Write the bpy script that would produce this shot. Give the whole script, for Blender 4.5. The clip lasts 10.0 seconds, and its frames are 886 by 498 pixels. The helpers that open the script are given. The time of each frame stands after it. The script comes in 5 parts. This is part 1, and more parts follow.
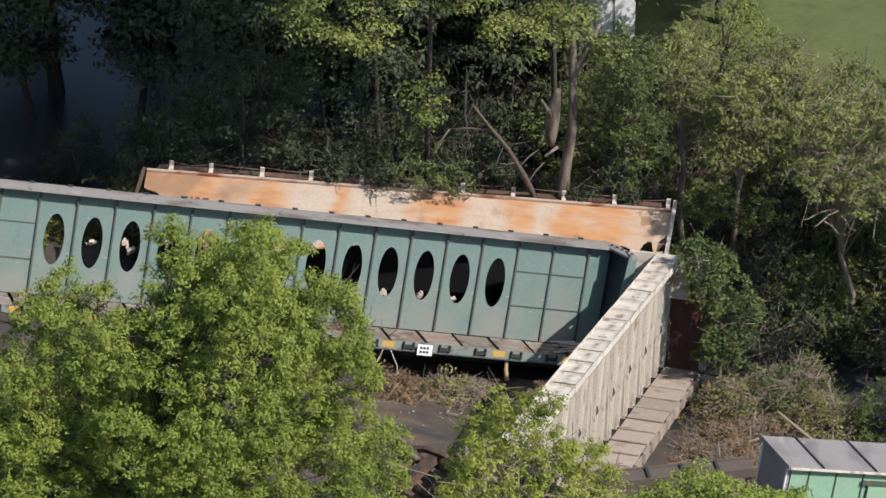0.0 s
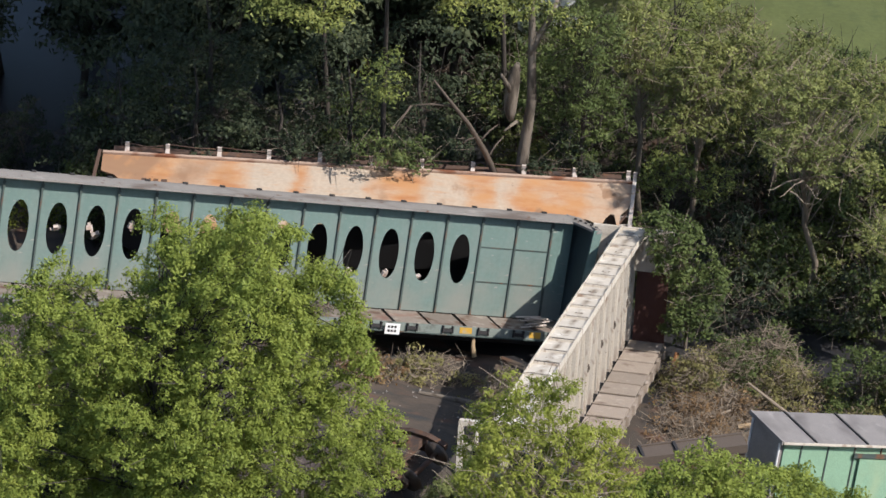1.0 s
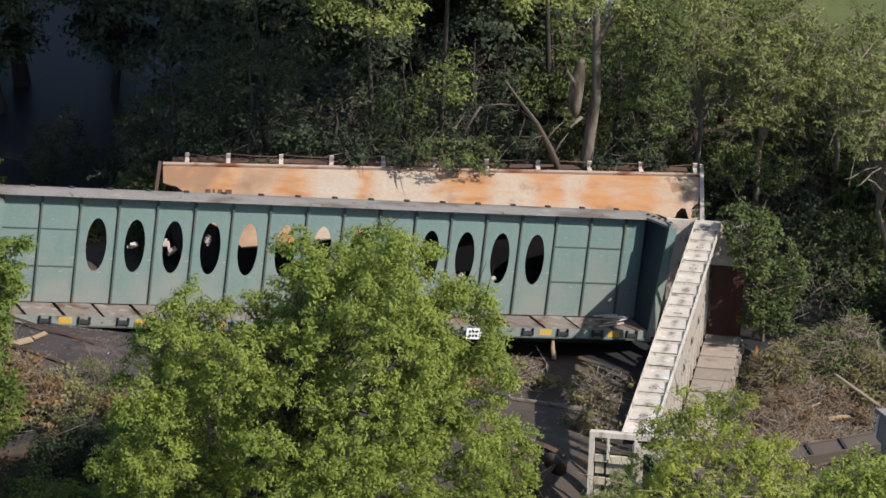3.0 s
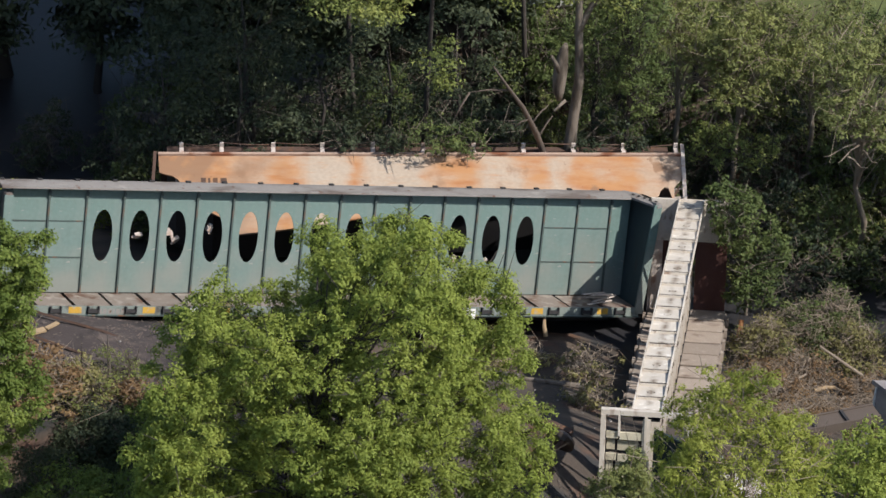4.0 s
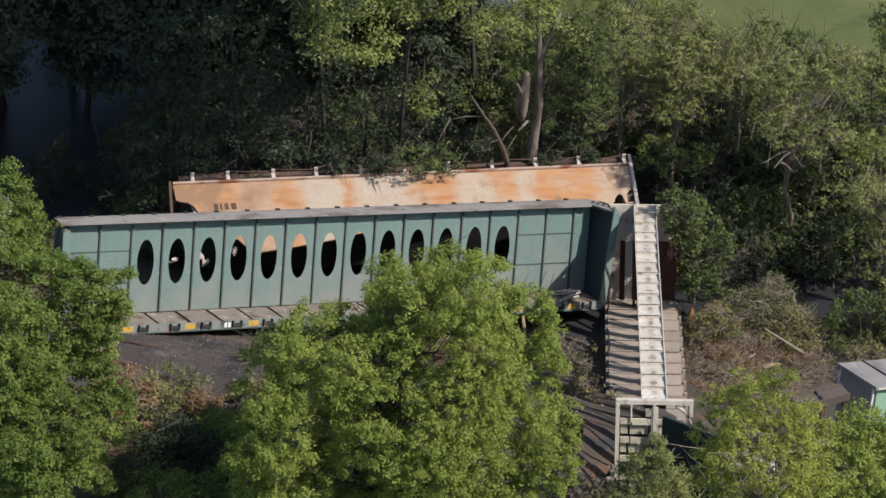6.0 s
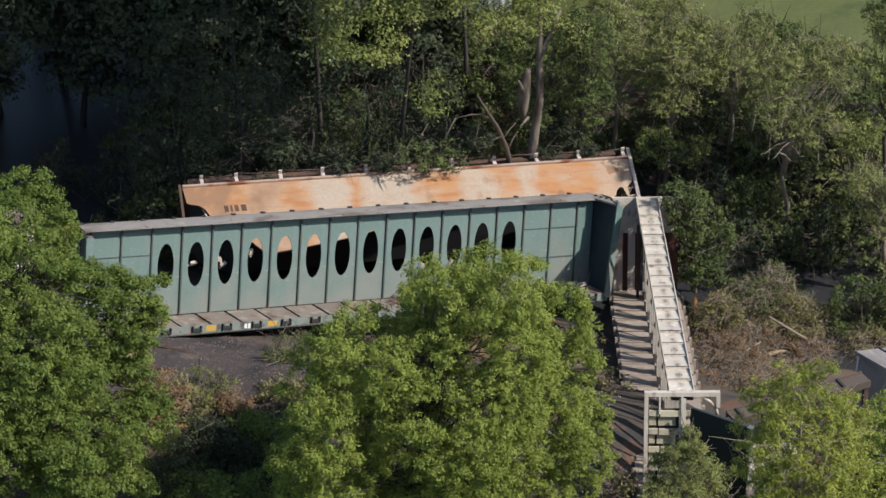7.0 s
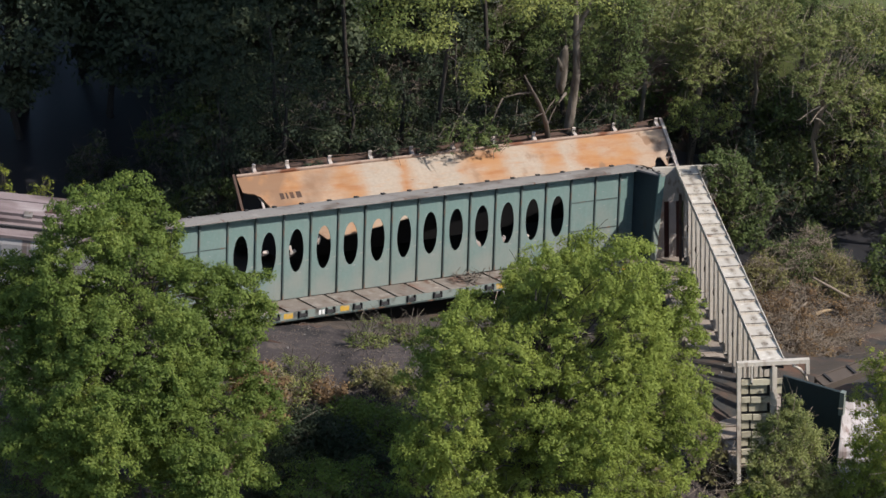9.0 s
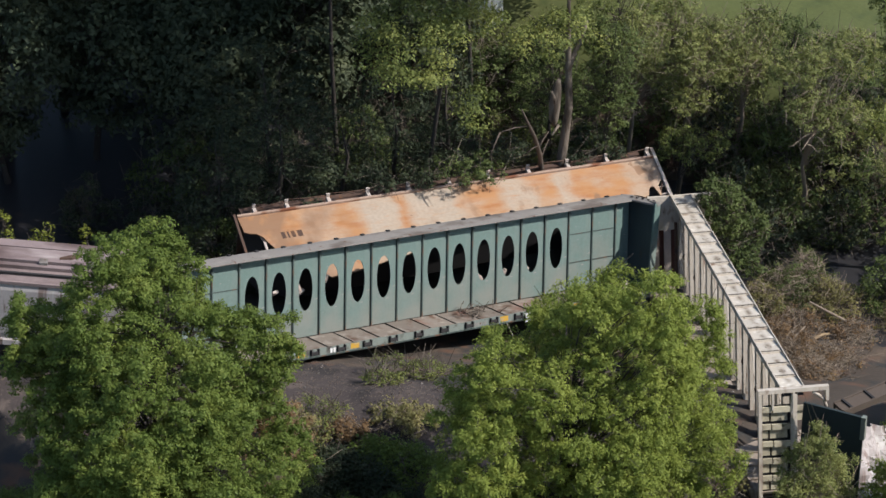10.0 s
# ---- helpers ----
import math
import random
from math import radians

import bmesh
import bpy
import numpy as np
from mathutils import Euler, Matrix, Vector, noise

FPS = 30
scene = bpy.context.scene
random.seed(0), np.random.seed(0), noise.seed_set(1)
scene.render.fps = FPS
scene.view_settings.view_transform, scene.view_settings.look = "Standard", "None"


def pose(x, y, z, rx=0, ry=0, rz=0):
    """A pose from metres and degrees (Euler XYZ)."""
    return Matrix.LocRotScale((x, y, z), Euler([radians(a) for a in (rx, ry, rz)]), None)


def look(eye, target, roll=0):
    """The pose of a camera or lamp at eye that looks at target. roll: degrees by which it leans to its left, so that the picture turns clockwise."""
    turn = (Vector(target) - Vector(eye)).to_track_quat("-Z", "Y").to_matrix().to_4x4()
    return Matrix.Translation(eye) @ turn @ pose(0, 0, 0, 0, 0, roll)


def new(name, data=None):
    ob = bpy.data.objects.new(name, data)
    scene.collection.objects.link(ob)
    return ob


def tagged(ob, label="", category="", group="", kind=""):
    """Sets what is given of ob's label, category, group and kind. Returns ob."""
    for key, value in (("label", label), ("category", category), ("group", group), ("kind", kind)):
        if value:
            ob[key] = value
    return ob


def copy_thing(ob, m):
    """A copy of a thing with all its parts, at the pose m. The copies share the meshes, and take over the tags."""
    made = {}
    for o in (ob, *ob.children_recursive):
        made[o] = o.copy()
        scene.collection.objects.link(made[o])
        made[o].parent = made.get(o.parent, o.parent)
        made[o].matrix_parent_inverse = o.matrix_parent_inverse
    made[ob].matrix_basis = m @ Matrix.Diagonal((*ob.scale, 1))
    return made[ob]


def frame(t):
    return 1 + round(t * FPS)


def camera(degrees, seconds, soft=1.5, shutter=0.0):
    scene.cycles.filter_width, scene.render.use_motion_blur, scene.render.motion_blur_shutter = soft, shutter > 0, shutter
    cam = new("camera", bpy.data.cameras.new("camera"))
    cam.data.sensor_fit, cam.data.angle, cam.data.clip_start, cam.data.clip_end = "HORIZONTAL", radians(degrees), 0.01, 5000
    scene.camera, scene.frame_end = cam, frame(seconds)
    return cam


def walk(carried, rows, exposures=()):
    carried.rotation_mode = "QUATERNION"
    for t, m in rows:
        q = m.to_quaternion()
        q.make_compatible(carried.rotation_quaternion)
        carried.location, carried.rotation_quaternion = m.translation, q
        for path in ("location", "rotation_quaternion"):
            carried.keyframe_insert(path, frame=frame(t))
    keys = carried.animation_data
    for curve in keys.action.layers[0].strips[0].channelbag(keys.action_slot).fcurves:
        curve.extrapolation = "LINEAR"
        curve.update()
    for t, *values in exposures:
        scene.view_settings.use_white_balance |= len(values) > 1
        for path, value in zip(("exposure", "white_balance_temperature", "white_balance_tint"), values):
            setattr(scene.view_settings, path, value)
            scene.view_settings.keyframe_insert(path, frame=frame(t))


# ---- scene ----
cam = camera(14.71, 10.0, soft=1.55)
PATH = [
    (0, (-17.451, -94.991, 55.868), (-17.038, -93.274, 54.93), 0.3),
    (0.5, (-19.145, -94.036, 55.98), (-18.679, -92.339, 55.031), 0.5),
    (1, (-20.892, -93.144, 56.199), (-20.396, -91.462, 55.238), 0.5),
    (1.5, (-22.674, -92.08, 56.328), (-22.151, -90.41, 55.36), 0.4),
    (2, (-24.39, -91.093, 56.456), (-23.846, -89.432, 55.485), 0.3),
    (2.5, (-25.913, -89.99, 56.532), (-25.35, -88.338, 55.556), 0.0),
    (3, (-27.444, -88.984, 56.709), (-26.863, -87.341, 55.727), -0.2),
    (4.5, (-34.65, -92.206, 61.503), (-33.978, -90.615, 60.495), -0.3),
    (5, (-38.92, -96.263, 65.413), (-38.212, -94.692, 64.398), -0.3),
    (5.5, (-41.891, -97.491, 67.585), (-41.151, -95.941, 66.56), -0.2),
    (7, (-49.305, -96.295, 70.755), (-48.477, -94.806, 69.709), -0.2),
    (7.5, (-51.719, -95.481, 71.683), (-50.865, -94.013, 70.627), -0.3),
    (8, (-54.0, -94.414, 72.41), (-53.121, -92.967, 71.345), -0.4),
    (8.5, (-56.637, -93.473, 73.314), (-55.735, -92.048, 72.24), -0.4),
    (9, (-59.066, -92.367, 74.301), (-58.142, -90.963, 73.217), -0.5),
    (9.5, (-61.503, -91.106, 75.012), (-60.545, -89.722, 73.933), -0.5),
    (10, (-63.735, -89.654, 75.534), (-62.743, -88.292, 74.457), -0.5),
]
walk(cam, [(t, look(eye, target, roll)) for t, eye, target, roll in PATH], [(0, 0.72, 6200, 10), (2.5, 0.67, 6200, 10), (5.5, 0.59, 6200, 10), (10, 0.54, 6200, 10)])

# ---- sky and sun ----
SUN_DIR = Vector((0.643, -0.766, 1.02)).normalized()
world = bpy.data.worlds.new("world")
scene.world = world
world.use_nodes = True
wn = world.node_tree
sky = wn.nodes.new("ShaderNodeTexSky")
sky.sky_type = "NISHITA"
sky.sun_disc = False
sky.sun_elevation = math.asin(SUN_DIR.z)
sky.sun_rotation = math.atan2(SUN_DIR.x, SUN_DIR.y)
wn.links.new(sky.outputs[0], wn.nodes["Background"].inputs[0])
wn.nodes["Background"].inputs[1].default_value = 0.125
sun = new("sun", bpy.data.lights.new("sun", "SUN"))
sun.data.energy, sun.data.angle, sun.data.color = 4.25, radians(0.53), (1.0, 0.928, 0.868)
sun.matrix_world = look(SUN_DIR * 200, (0, 0, 0))


# ---- materials ----
def material(name, base, rough=0.8, metal=0.0, spots=(), grain=0.15, scale=3.0, bump=0.2, bump_scale=25.0, random_by=0.0, stretch=(1, 1, 1), spec=0.3):
    """Principled surface: a base colour, coarse and fine variation, blotches of other colours and a fine bump.
    spots: (colour, noise scale, threshold, softness, stretch)."""
    m = bpy.data.materials.new(name)
    m.use_nodes = True
    t, n = m.node_tree, m.node_tree.nodes
    bsdf = n["Principled BSDF"]
    bsdf.inputs["Roughness"].default_value = rough
    bsdf.inputs["Metallic"].default_value = metal
    bsdf.inputs["Specular IOR Level"].default_value = spec
    co = n.new("ShaderNodeTexCoord").outputs["Object"]

    def mapped(k):
        mp = n.new("ShaderNodeMapping")
        mp.inputs["Scale"].default_value = k
        t.links.new(co, mp.inputs["Vector"])
        return mp.outputs[0]

    def noise_at(sc, k=(1, 1, 1), detail=4.0):
        q = n.new("ShaderNodeTexNoise")
        q.inputs["Scale"].default_value, q.inputs["Detail"].default_value = sc, detail
        t.links.new(mapped(k), q.inputs["Vector"])
        return q.outputs["Fac"]

    def ramp(fac, a, b):
        r = n.new("ShaderNodeMapRange")
        r.inputs["From Min"].default_value, r.inputs["From Max"].default_value = a, b
        t.links.new(fac, r.inputs["Value"])
        return r.outputs[0]

    def mix(fac, a, b, mode="MIX"):
        q = n.new("ShaderNodeMix")
        q.data_type, q.blend_type = "RGBA", mode
        for sock, v in ((q.inputs[0], fac), (q.inputs[6], a), (q.inputs[7], b)):
            if hasattr(v, "is_linked"):
                t.links.new(v, sock)
            elif isinstance(v, tuple):
                sock.default_value = (*v[:3], 1)
            else:
                sock.default_value = v
        return q.outputs[2]

    dark = tuple(c * (1 - grain) for c in base)
    light = tuple(min(1, c * (1 + grain)) for c in base)
    col = mix(noise_at(scale, stretch), dark, light)
    fine = ramp(noise_at(scale * 9, stretch, 6.0), 0.3, 0.7)
    col = mix(0.35, col, mix(fine, tuple(c * 0.7 for c in base), tuple(min(1, c * 1.25) for c in base)))
    for colour, sc, thr, soft, k in spots:
        col = mix(ramp(noise_at(sc, k, 8.0), thr, thr + soft), col, colour)
    if random_by:
        oi = n.new("ShaderNodeObjectInfo").outputs["Random"]
        col = mix(ramp(oi, 0, 1), mix(1.0, col, (1 - random_by,) * 3, "MULTIPLY"), col)
    t.links.new(col, bsdf.inputs["Base Color"])
    if bump:
        b = n.new("ShaderNodeBump")
        b.inputs["Strength"].default_value, b.inputs["Distance"].default_value = bump, 0.03
        t.links.new(noise_at(bump_scale), b.inputs["Height"])
        t.links.new(b.outputs[0], bsdf.inputs["Normal"])
    return m


def leaf_material(name, colours, translucent=0.32):
    """Leaves: a colour per leaf cluster, a little light through them."""
    m = bpy.data.materials.new(name)
    m.use_nodes = True
    t, n = m.node_tree, m.node_tree.nodes
    bsdf = n["Principled BSDF"]
    bsdf.inputs["Roughness"].default_value = 0.55
    bsdf.inputs["Specular IOR Level"].default_value = 0.12
    geo = n.new("ShaderNodeNewGeometry")
    co = n.new("ShaderNodeTexCoord")
    q = n.new("ShaderNodeTexNoise")
    q.inputs["Scale"].default_value = 0.55
    t.links.new(co.outputs["Object"], q.inputs["Vector"])
    add = n.new("ShaderNodeMath")
    add.operation = "MULTIPLY_ADD"
    add.inputs[1].default_value = 0.45
    t.links.new(geo.outputs["Random Per Island"], add.inputs[0])
    sub = n.new("ShaderNodeMath")
    sub.operation = "MULTIPLY_ADD"
    sub.inputs[1].default_value, sub.inputs[2].default_value = 1.6, -0.52
    t.links.new(q.outputs["Fac"], sub.inputs[0])
    t.links.new(sub.outputs[0], add.inputs[2])
    r = n.new("ShaderNodeValToRGB")
    while len(r.color_ramp.elements) < len(colours):
        r.color_ramp.elements.new(0.5)
    for i, c in enumerate(colours):
        r.color_ramp.elements[i].position = i / (len(colours) - 1)
        r.color_ramp.elements[i].color = (*c, 1)
    t.links.new(add.outputs[0], r.inputs[0])
    t.links.new(r.outputs[0], bsdf.inputs["Base Color"])
    tr = n.new("ShaderNodeBsdfTranslucent")
    t.links.new(r.outputs[0], tr.inputs["Color"])
    ms = n.new("ShaderNodeMixShader")
    ms.inputs[0].default_value = translucent
    t.links.new(bsdf.outputs[0], ms.inputs[1])
    t.links.new(tr.outputs[0], ms.inputs[2])
    t.links.new(ms.outputs[0], n["Material Output"].inputs[0])
    return m


M_GREEN = material("green_paint", (0.103, 0.155, 0.134), 0.66, spots=[((0.152, 0.183, 0.16), 0.5, 0.42, 0.3, (1, 1, 0.5)), ((0.085, 0.14, 0.12), 2.4, 0.55, 0.2, (1, 1, 0.2)), ((0.23, 0.225, 0.2), 9.0, 0.66, 0.06, (0.3, 1, 1)), ((0.085, 0.07, 0.05), 2.0, 0.64, 0.14, (1, 1, 0.2))], grain=0.14, scale=0.8, bump=0.14, bump_scale=4)


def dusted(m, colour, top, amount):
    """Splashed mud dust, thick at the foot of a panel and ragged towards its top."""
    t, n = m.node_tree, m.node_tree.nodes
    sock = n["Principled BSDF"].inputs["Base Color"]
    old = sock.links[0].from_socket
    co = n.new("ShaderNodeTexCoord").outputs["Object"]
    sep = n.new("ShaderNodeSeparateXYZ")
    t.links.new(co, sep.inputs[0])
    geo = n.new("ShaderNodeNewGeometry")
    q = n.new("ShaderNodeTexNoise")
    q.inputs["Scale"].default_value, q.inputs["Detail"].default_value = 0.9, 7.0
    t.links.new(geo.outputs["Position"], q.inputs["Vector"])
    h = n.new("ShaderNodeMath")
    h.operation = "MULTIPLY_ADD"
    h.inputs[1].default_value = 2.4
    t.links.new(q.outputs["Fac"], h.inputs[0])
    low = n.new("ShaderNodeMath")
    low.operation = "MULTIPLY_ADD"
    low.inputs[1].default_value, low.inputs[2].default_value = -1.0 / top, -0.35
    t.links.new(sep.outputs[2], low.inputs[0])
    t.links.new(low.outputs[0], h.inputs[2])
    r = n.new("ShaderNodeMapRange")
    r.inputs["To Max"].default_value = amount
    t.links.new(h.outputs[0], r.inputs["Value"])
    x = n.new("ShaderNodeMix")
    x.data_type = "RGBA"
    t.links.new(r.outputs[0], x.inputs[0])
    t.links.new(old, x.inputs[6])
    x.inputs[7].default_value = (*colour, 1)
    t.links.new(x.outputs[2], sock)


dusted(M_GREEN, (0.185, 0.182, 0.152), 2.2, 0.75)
M_GREEN_RIB = material("dark_green_rib", (0.05, 0.066, 0.058), 0.7, spots=[((0.12, 0.06, 0.032), 3, 0.55, 0.1, (1, 1, 0.3))])
M_CAP = material("weathered_grey_steel", (0.19, 0.175, 0.155), 0.75, spots=[((0.11, 0.09, 0.075), 1.5, 0.5, 0.15, (0.4, 1, 1)), ((0.27, 0.25, 0.22), 2.0, 0.62, 0.1, (0.5, 1, 1)), ((0.1, 0.055, 0.035), 4.0, 0.64, 0.08, (1, 1, 1))])
M_DECK = material("dusty_deck", (0.21, 0.175, 0.138), 0.9, spots=[((0.12, 0.07, 0.045), 1.4, 0.52, 0.14, (1, 1, 1)), ((0.29, 0.25, 0.2), 2.5, 0.55, 0.12, (1, 1, 1)), ((0.2, 0.1, 0.07), 0.6, 0.6, 0.12, (1, 1, 1))], random_by=0.25)
# near-black for underframes, and for shade in gaps and the hopper body
M_DARK = material("dark_underframe_and_shade", (0.028, 0.026, 0.025), 0.8)
M_YELLOW = material("yellow_paint", (0.4, 0.235, 0.03), 0.7, spots=[((0.3, 0.24, 0.14), 5.0, 0.52, 0.14, (1, 1, 1))])
M_WHITE = material("white_paint", (0.585, 0.577, 0.546), 0.6)
M_GREYCAR = material("pale_grey_paint", (0.45, 0.398, 0.322), 0.78, spots=[((0.53, 0.48, 0.4), 1.0, 0.48, 0.2, (1, 1, 0.5)), ((0.22, 0.155, 0.11), 2.2, 0.57, 0.14, (1, 1, 0.25)), ((0.3, 0.245, 0.19), 6.0, 0.58, 0.1, (1, 1, 0.4)), ((0.13, 0.09, 0.07), 9.0, 0.68, 0.06, (1, 1, 0.6))], grain=0.16)
M_BLOCK = material("dirty_cream_slat", (0.46, 0.415, 0.295), 0.85, spots=[((0.2, 0.17, 0.12), 1.8, 0.54, 0.16, (1, 1, 0.5)), ((0.12, 0.11, 0.06), 3.0, 0.62, 0.12, (1, 1, 1))], random_by=0.3)
M_GREYDECK = material("dusty_grey_deck", (0.3, 0.245, 0.19), 0.9, spots=[((0.14, 0.095, 0.07), 1.1, 0.58, 0.15, (1, 1, 1)), ((0.37, 0.32, 0.26), 3.0, 0.58, 0.15, (1, 1, 1))], random_by=0.25)
M_CHORD = material("pale_chord_sheet", (0.53, 0.475, 0.388), 0.8, spots=[((0.48, 0.42, 0.33), 1.6, 0.5, 0.2, (1, 1, 1)), ((0.66, 0.61, 0.52), 3.0, 0.6, 0.1, (1, 1, 1))], grain=0.12, random_by=0.14)


def centre_stain(m, colour, half):
    """A ragged stain of old grease along the middle of a sheet."""
    t, n = m.node_tree, m.node_tree.nodes
    sock = n["Principled BSDF"].inputs["Base Color"]
    old = sock.links[0].from_socket
    co = n.new("ShaderNodeTexCoord").outputs["Object"]
    sep = n.new("ShaderNodeSeparateXYZ")
    t.links.new(co, sep.inputs[0])
    q = n.new("ShaderNodeTexNoise")
    q.inputs["Scale"].default_value, q.inputs["Detail"].default_value = 2.2, 6.0
    t.links.new(co, q.inputs["Vector"])
    off = n.new("ShaderNodeMath")
    off.operation = "ABSOLUTE"
    t.links.new(sep.outputs[0], off.inputs[0])
    near = n.new("ShaderNodeMapRange")
    near.inputs["From Min"].default_value, near.inputs["From Max"].default_value = half, 0.0
    t.links.new(off.outputs[0], near.inputs["Value"])
    wet = n.new("ShaderNodeMapRange")
    wet.inputs["From Min"].default_value, wet.inputs["From Max"].default_value = 0.38, 0.62
    t.links.new(q.outputs["Fac"], wet.inputs["Value"])
    both = n.new("ShaderNodeMath")
    both.operation = "MULTIPLY"
    t.links.new(near.outputs[0], both.inputs[0])
    t.links.new(wet.outputs[0], both.inputs[1])
    x = n.new("ShaderNodeMix")
    x.data_type = "RGBA"
    t.links.new(both.outputs[0], x.inputs[0])
    t.links.new(old, x.inputs[6])
    x.inputs[7].default_value = (*colour, 1)
    t.links.new(x.outputs[2], sock)


centre_stain(M_CHORD, (0.17, 0.13, 0.09), 0.16)
M_BROWN = material("brown_primer", (0.078, 0.0351, 0.0273), 0.85)


def rust_material():
    """White paint with broad smooth bands of orange rust across the sheet, grey-brown at one end."""
    m = material("rusted_white_paint", (0.365, 0.305, 0.232), 0.8, grain=0.16, scale=0.9, bump=0.12)
    t, n = m.node_tree, m.node_tree.nodes
    bsdf = n["Principled BSDF"]
    paint = bsdf.inputs["Base Color"].links[0].from_socket
    co = n.new("ShaderNodeTexCoord").outputs["Object"]
    sep = n.new("ShaderNodeSeparateXYZ")
    t.links.new(co, sep.inputs[0])

    def fbm(sc, k, detail=5.0):
        mp = n.new("ShaderNodeMapping")
        mp.inputs["Scale"].default_value = k
        t.links.new(co, mp.inputs[0])
        q = n.new("ShaderNodeTexNoise")
        q.inputs["Scale"].default_value, q.inputs["Detail"].default_value = sc, detail
        t.links.new(mp.outputs[0], q.inputs["Vector"])
        return q.outputs["Fac"]

    def calc(op, a, b, c=0.0):
        q = n.new("ShaderNodeMath")
        q.operation, q.use_clamp = op, op == "MULTIPLY"
        for i, v in enumerate((a, b, c)):
            if hasattr(v, "is_linked"):
                t.links.new(v, q.inputs[i])
            else:
                q.inputs[i].default_value = v
        return q.outputs[0]

    def blend(fac, a, b):
        q = n.new("ShaderNodeMix")
        q.data_type = "RGBA"
        t.links.new(fac, q.inputs[0])
        t.links.new(a, q.inputs[6])
        q.inputs[7].default_value = (*b, 1)
        return q.outputs[2]

    x = calc("MULTIPLY_ADD", fbm(1.3, (0.6, 0.5, 1)), 1.6, calc("SUBTRACT", sep.outputs[0], 0.8))
    ramp = n.new("ShaderNodeValToRGB")
    stops = ((0.0, 0.75), (0.9, 0.95), (1.9, 0.9), (2.5, 0.5), (3.6, 0.5), (4.1, 0.85), (4.5, 0.7), (5.1, 0.05), (6.1, 0.1), (6.5, 0.75), (7.1, 0.1), (8.7, 0.05), (9.5, 0.85), (10.5, 0.8), (11.1, 0.1), (11.7, 0.2), (12.1, 0.95), (12.8, 0.9), (13.3, 0.1), (13.8, 0.3), (14.2, 0.95), (15.8, 0.95), (16.4, 0.35), (17.5, 0.3))
    el = ramp.color_ramp.elements
    while len(el) < len(stops):
        el.new(0.5)
    for i, (p, v) in enumerate(stops):
        el[i].position, el[i].color = p / 17.66, (v, v, v, 1)
    t.links.new(calc("DIVIDE", x, 17.66), ramp.inputs[0])
    band = calc("MULTIPLY", ramp.outputs[0], calc("MULTIPLY_ADD", fbm(0.9, (0.7, 1.1, 1)), 2.6, -0.35))
    col = blend(calc("MULTIPLY", band, 0.95), paint, (0.37, 0.185, 0.075))
    fleck = calc("MULTIPLY_ADD", fbm(5.0, (0.35, 1.4, 1), 10.0), 6.0, -3.3)
    col = blend(calc("MULTIPLY", fleck, 0.4), col, (0.4, 0.2, 0.085))
    deep = calc("MULTIPLY", band, calc("MULTIPLY_ADD", fbm(1.4, (0.6, 1.8, 1), 8.0), 5.0, -2.35))
    col = blend(calc("MULTIPLY", deep, 0.8), col, (0.31, 0.125, 0.045))
    end = calc("MULTIPLY", calc("MULTIPLY_ADD", sep.outputs[0], -0.22, 1.1), calc("MULTIPLY_ADD", fbm(1.0, (1, 0.6, 1), 8.0), 8.0, -3.3))
    col = blend(calc("MULTIPLY", end, 0.85), col, (0.22, 0.13, 0.075))
    scars = calc("MULTIPLY_ADD", fbm(3.2, (1, 1, 1), 8.0), 12.0, -8.2)
    col = blend(calc("MULTIPLY", scars, 0.8), col, (0.12, 0.06, 0.035))
    t.links.new(col, bsdf.inputs["Base Color"])
    return m


M_RUST = rust_material()
M_RUSTDARK = material("dark_rust", (0.078, 0.048, 0.034), 0.88, spots=[((0.12, 0.06, 0.03), 3.0, 0.55, 0.15, (1, 1, 1)), ((0.045, 0.035, 0.03), 2.0, 0.58, 0.12, (1, 1, 1))])
M_ROOF = material("grey_sheet_roof", (0.21, 0.19, 0.172), 0.75, spots=[((0.13, 0.115, 0.105), 1.2, 0.52, 0.2, (1, 0.4, 1)), ((0.27, 0.248, 0.225), 3.0, 0.6, 0.15, (1, 0.4, 1))])
M_BRIGHTGREEN = material("faded_green_paint", (0.19, 0.3, 0.2), 0.6, spots=[((0.27, 0.33, 0.2), 0.8, 0.5, 0.2, (1, 1, 0.4))])
M_HOPPER = material("weathered_grey_hopper", (0.37, 0.335, 0.315), 0.78, spots=[((0.2, 0.15, 0.13), 2.2, 0.5, 0.12, (1, 1, 0.05)), ((0.45, 0.43, 0.4), 3.0, 0.54, 0.1, (1, 1, 0.06)), ((0.12, 0.085, 0.07), 4.0, 0.62, 0.08, (1, 1, 0.12))])
M_BARK = material("bark", (0.145, 0.12, 0.092), 0.95, spots=[((0.0546, 0.0429, 0.0312), 3, 0.5, 0.12, (1, 1, 0.25))], bump=0.5)
# bark copy darkened in colour so lit trunks and limbs look shaded
M_DARKBARK = material("shade_darkened_bark", (0.05, 0.042, 0.034), 0.95, bump=0.5)
M_TWIG = material("grey_twigs", (0.2, 0.16, 0.117), 0.95, grain=0.3)
M_GROUND = material("mud", (0.058, 0.046, 0.035), 0.95, spots=[((0.1, 0.074, 0.052), 0.35, 0.52, 0.12, (1, 1, 1)), ((0.105, 0.058, 0.036), 0.8, 0.54, 0.14, (1, 1, 1)), ((0.035, 0.034, 0.031), 0.6, 0.55, 0.1, (1, 1, 1))], scale=1.2, bump=0.6, bump_scale=6)
M_WATER = material("muddy_water", (0.028, 0.027, 0.028), 0.3, bump=0.12, bump_scale=1.5, spec=0.4)
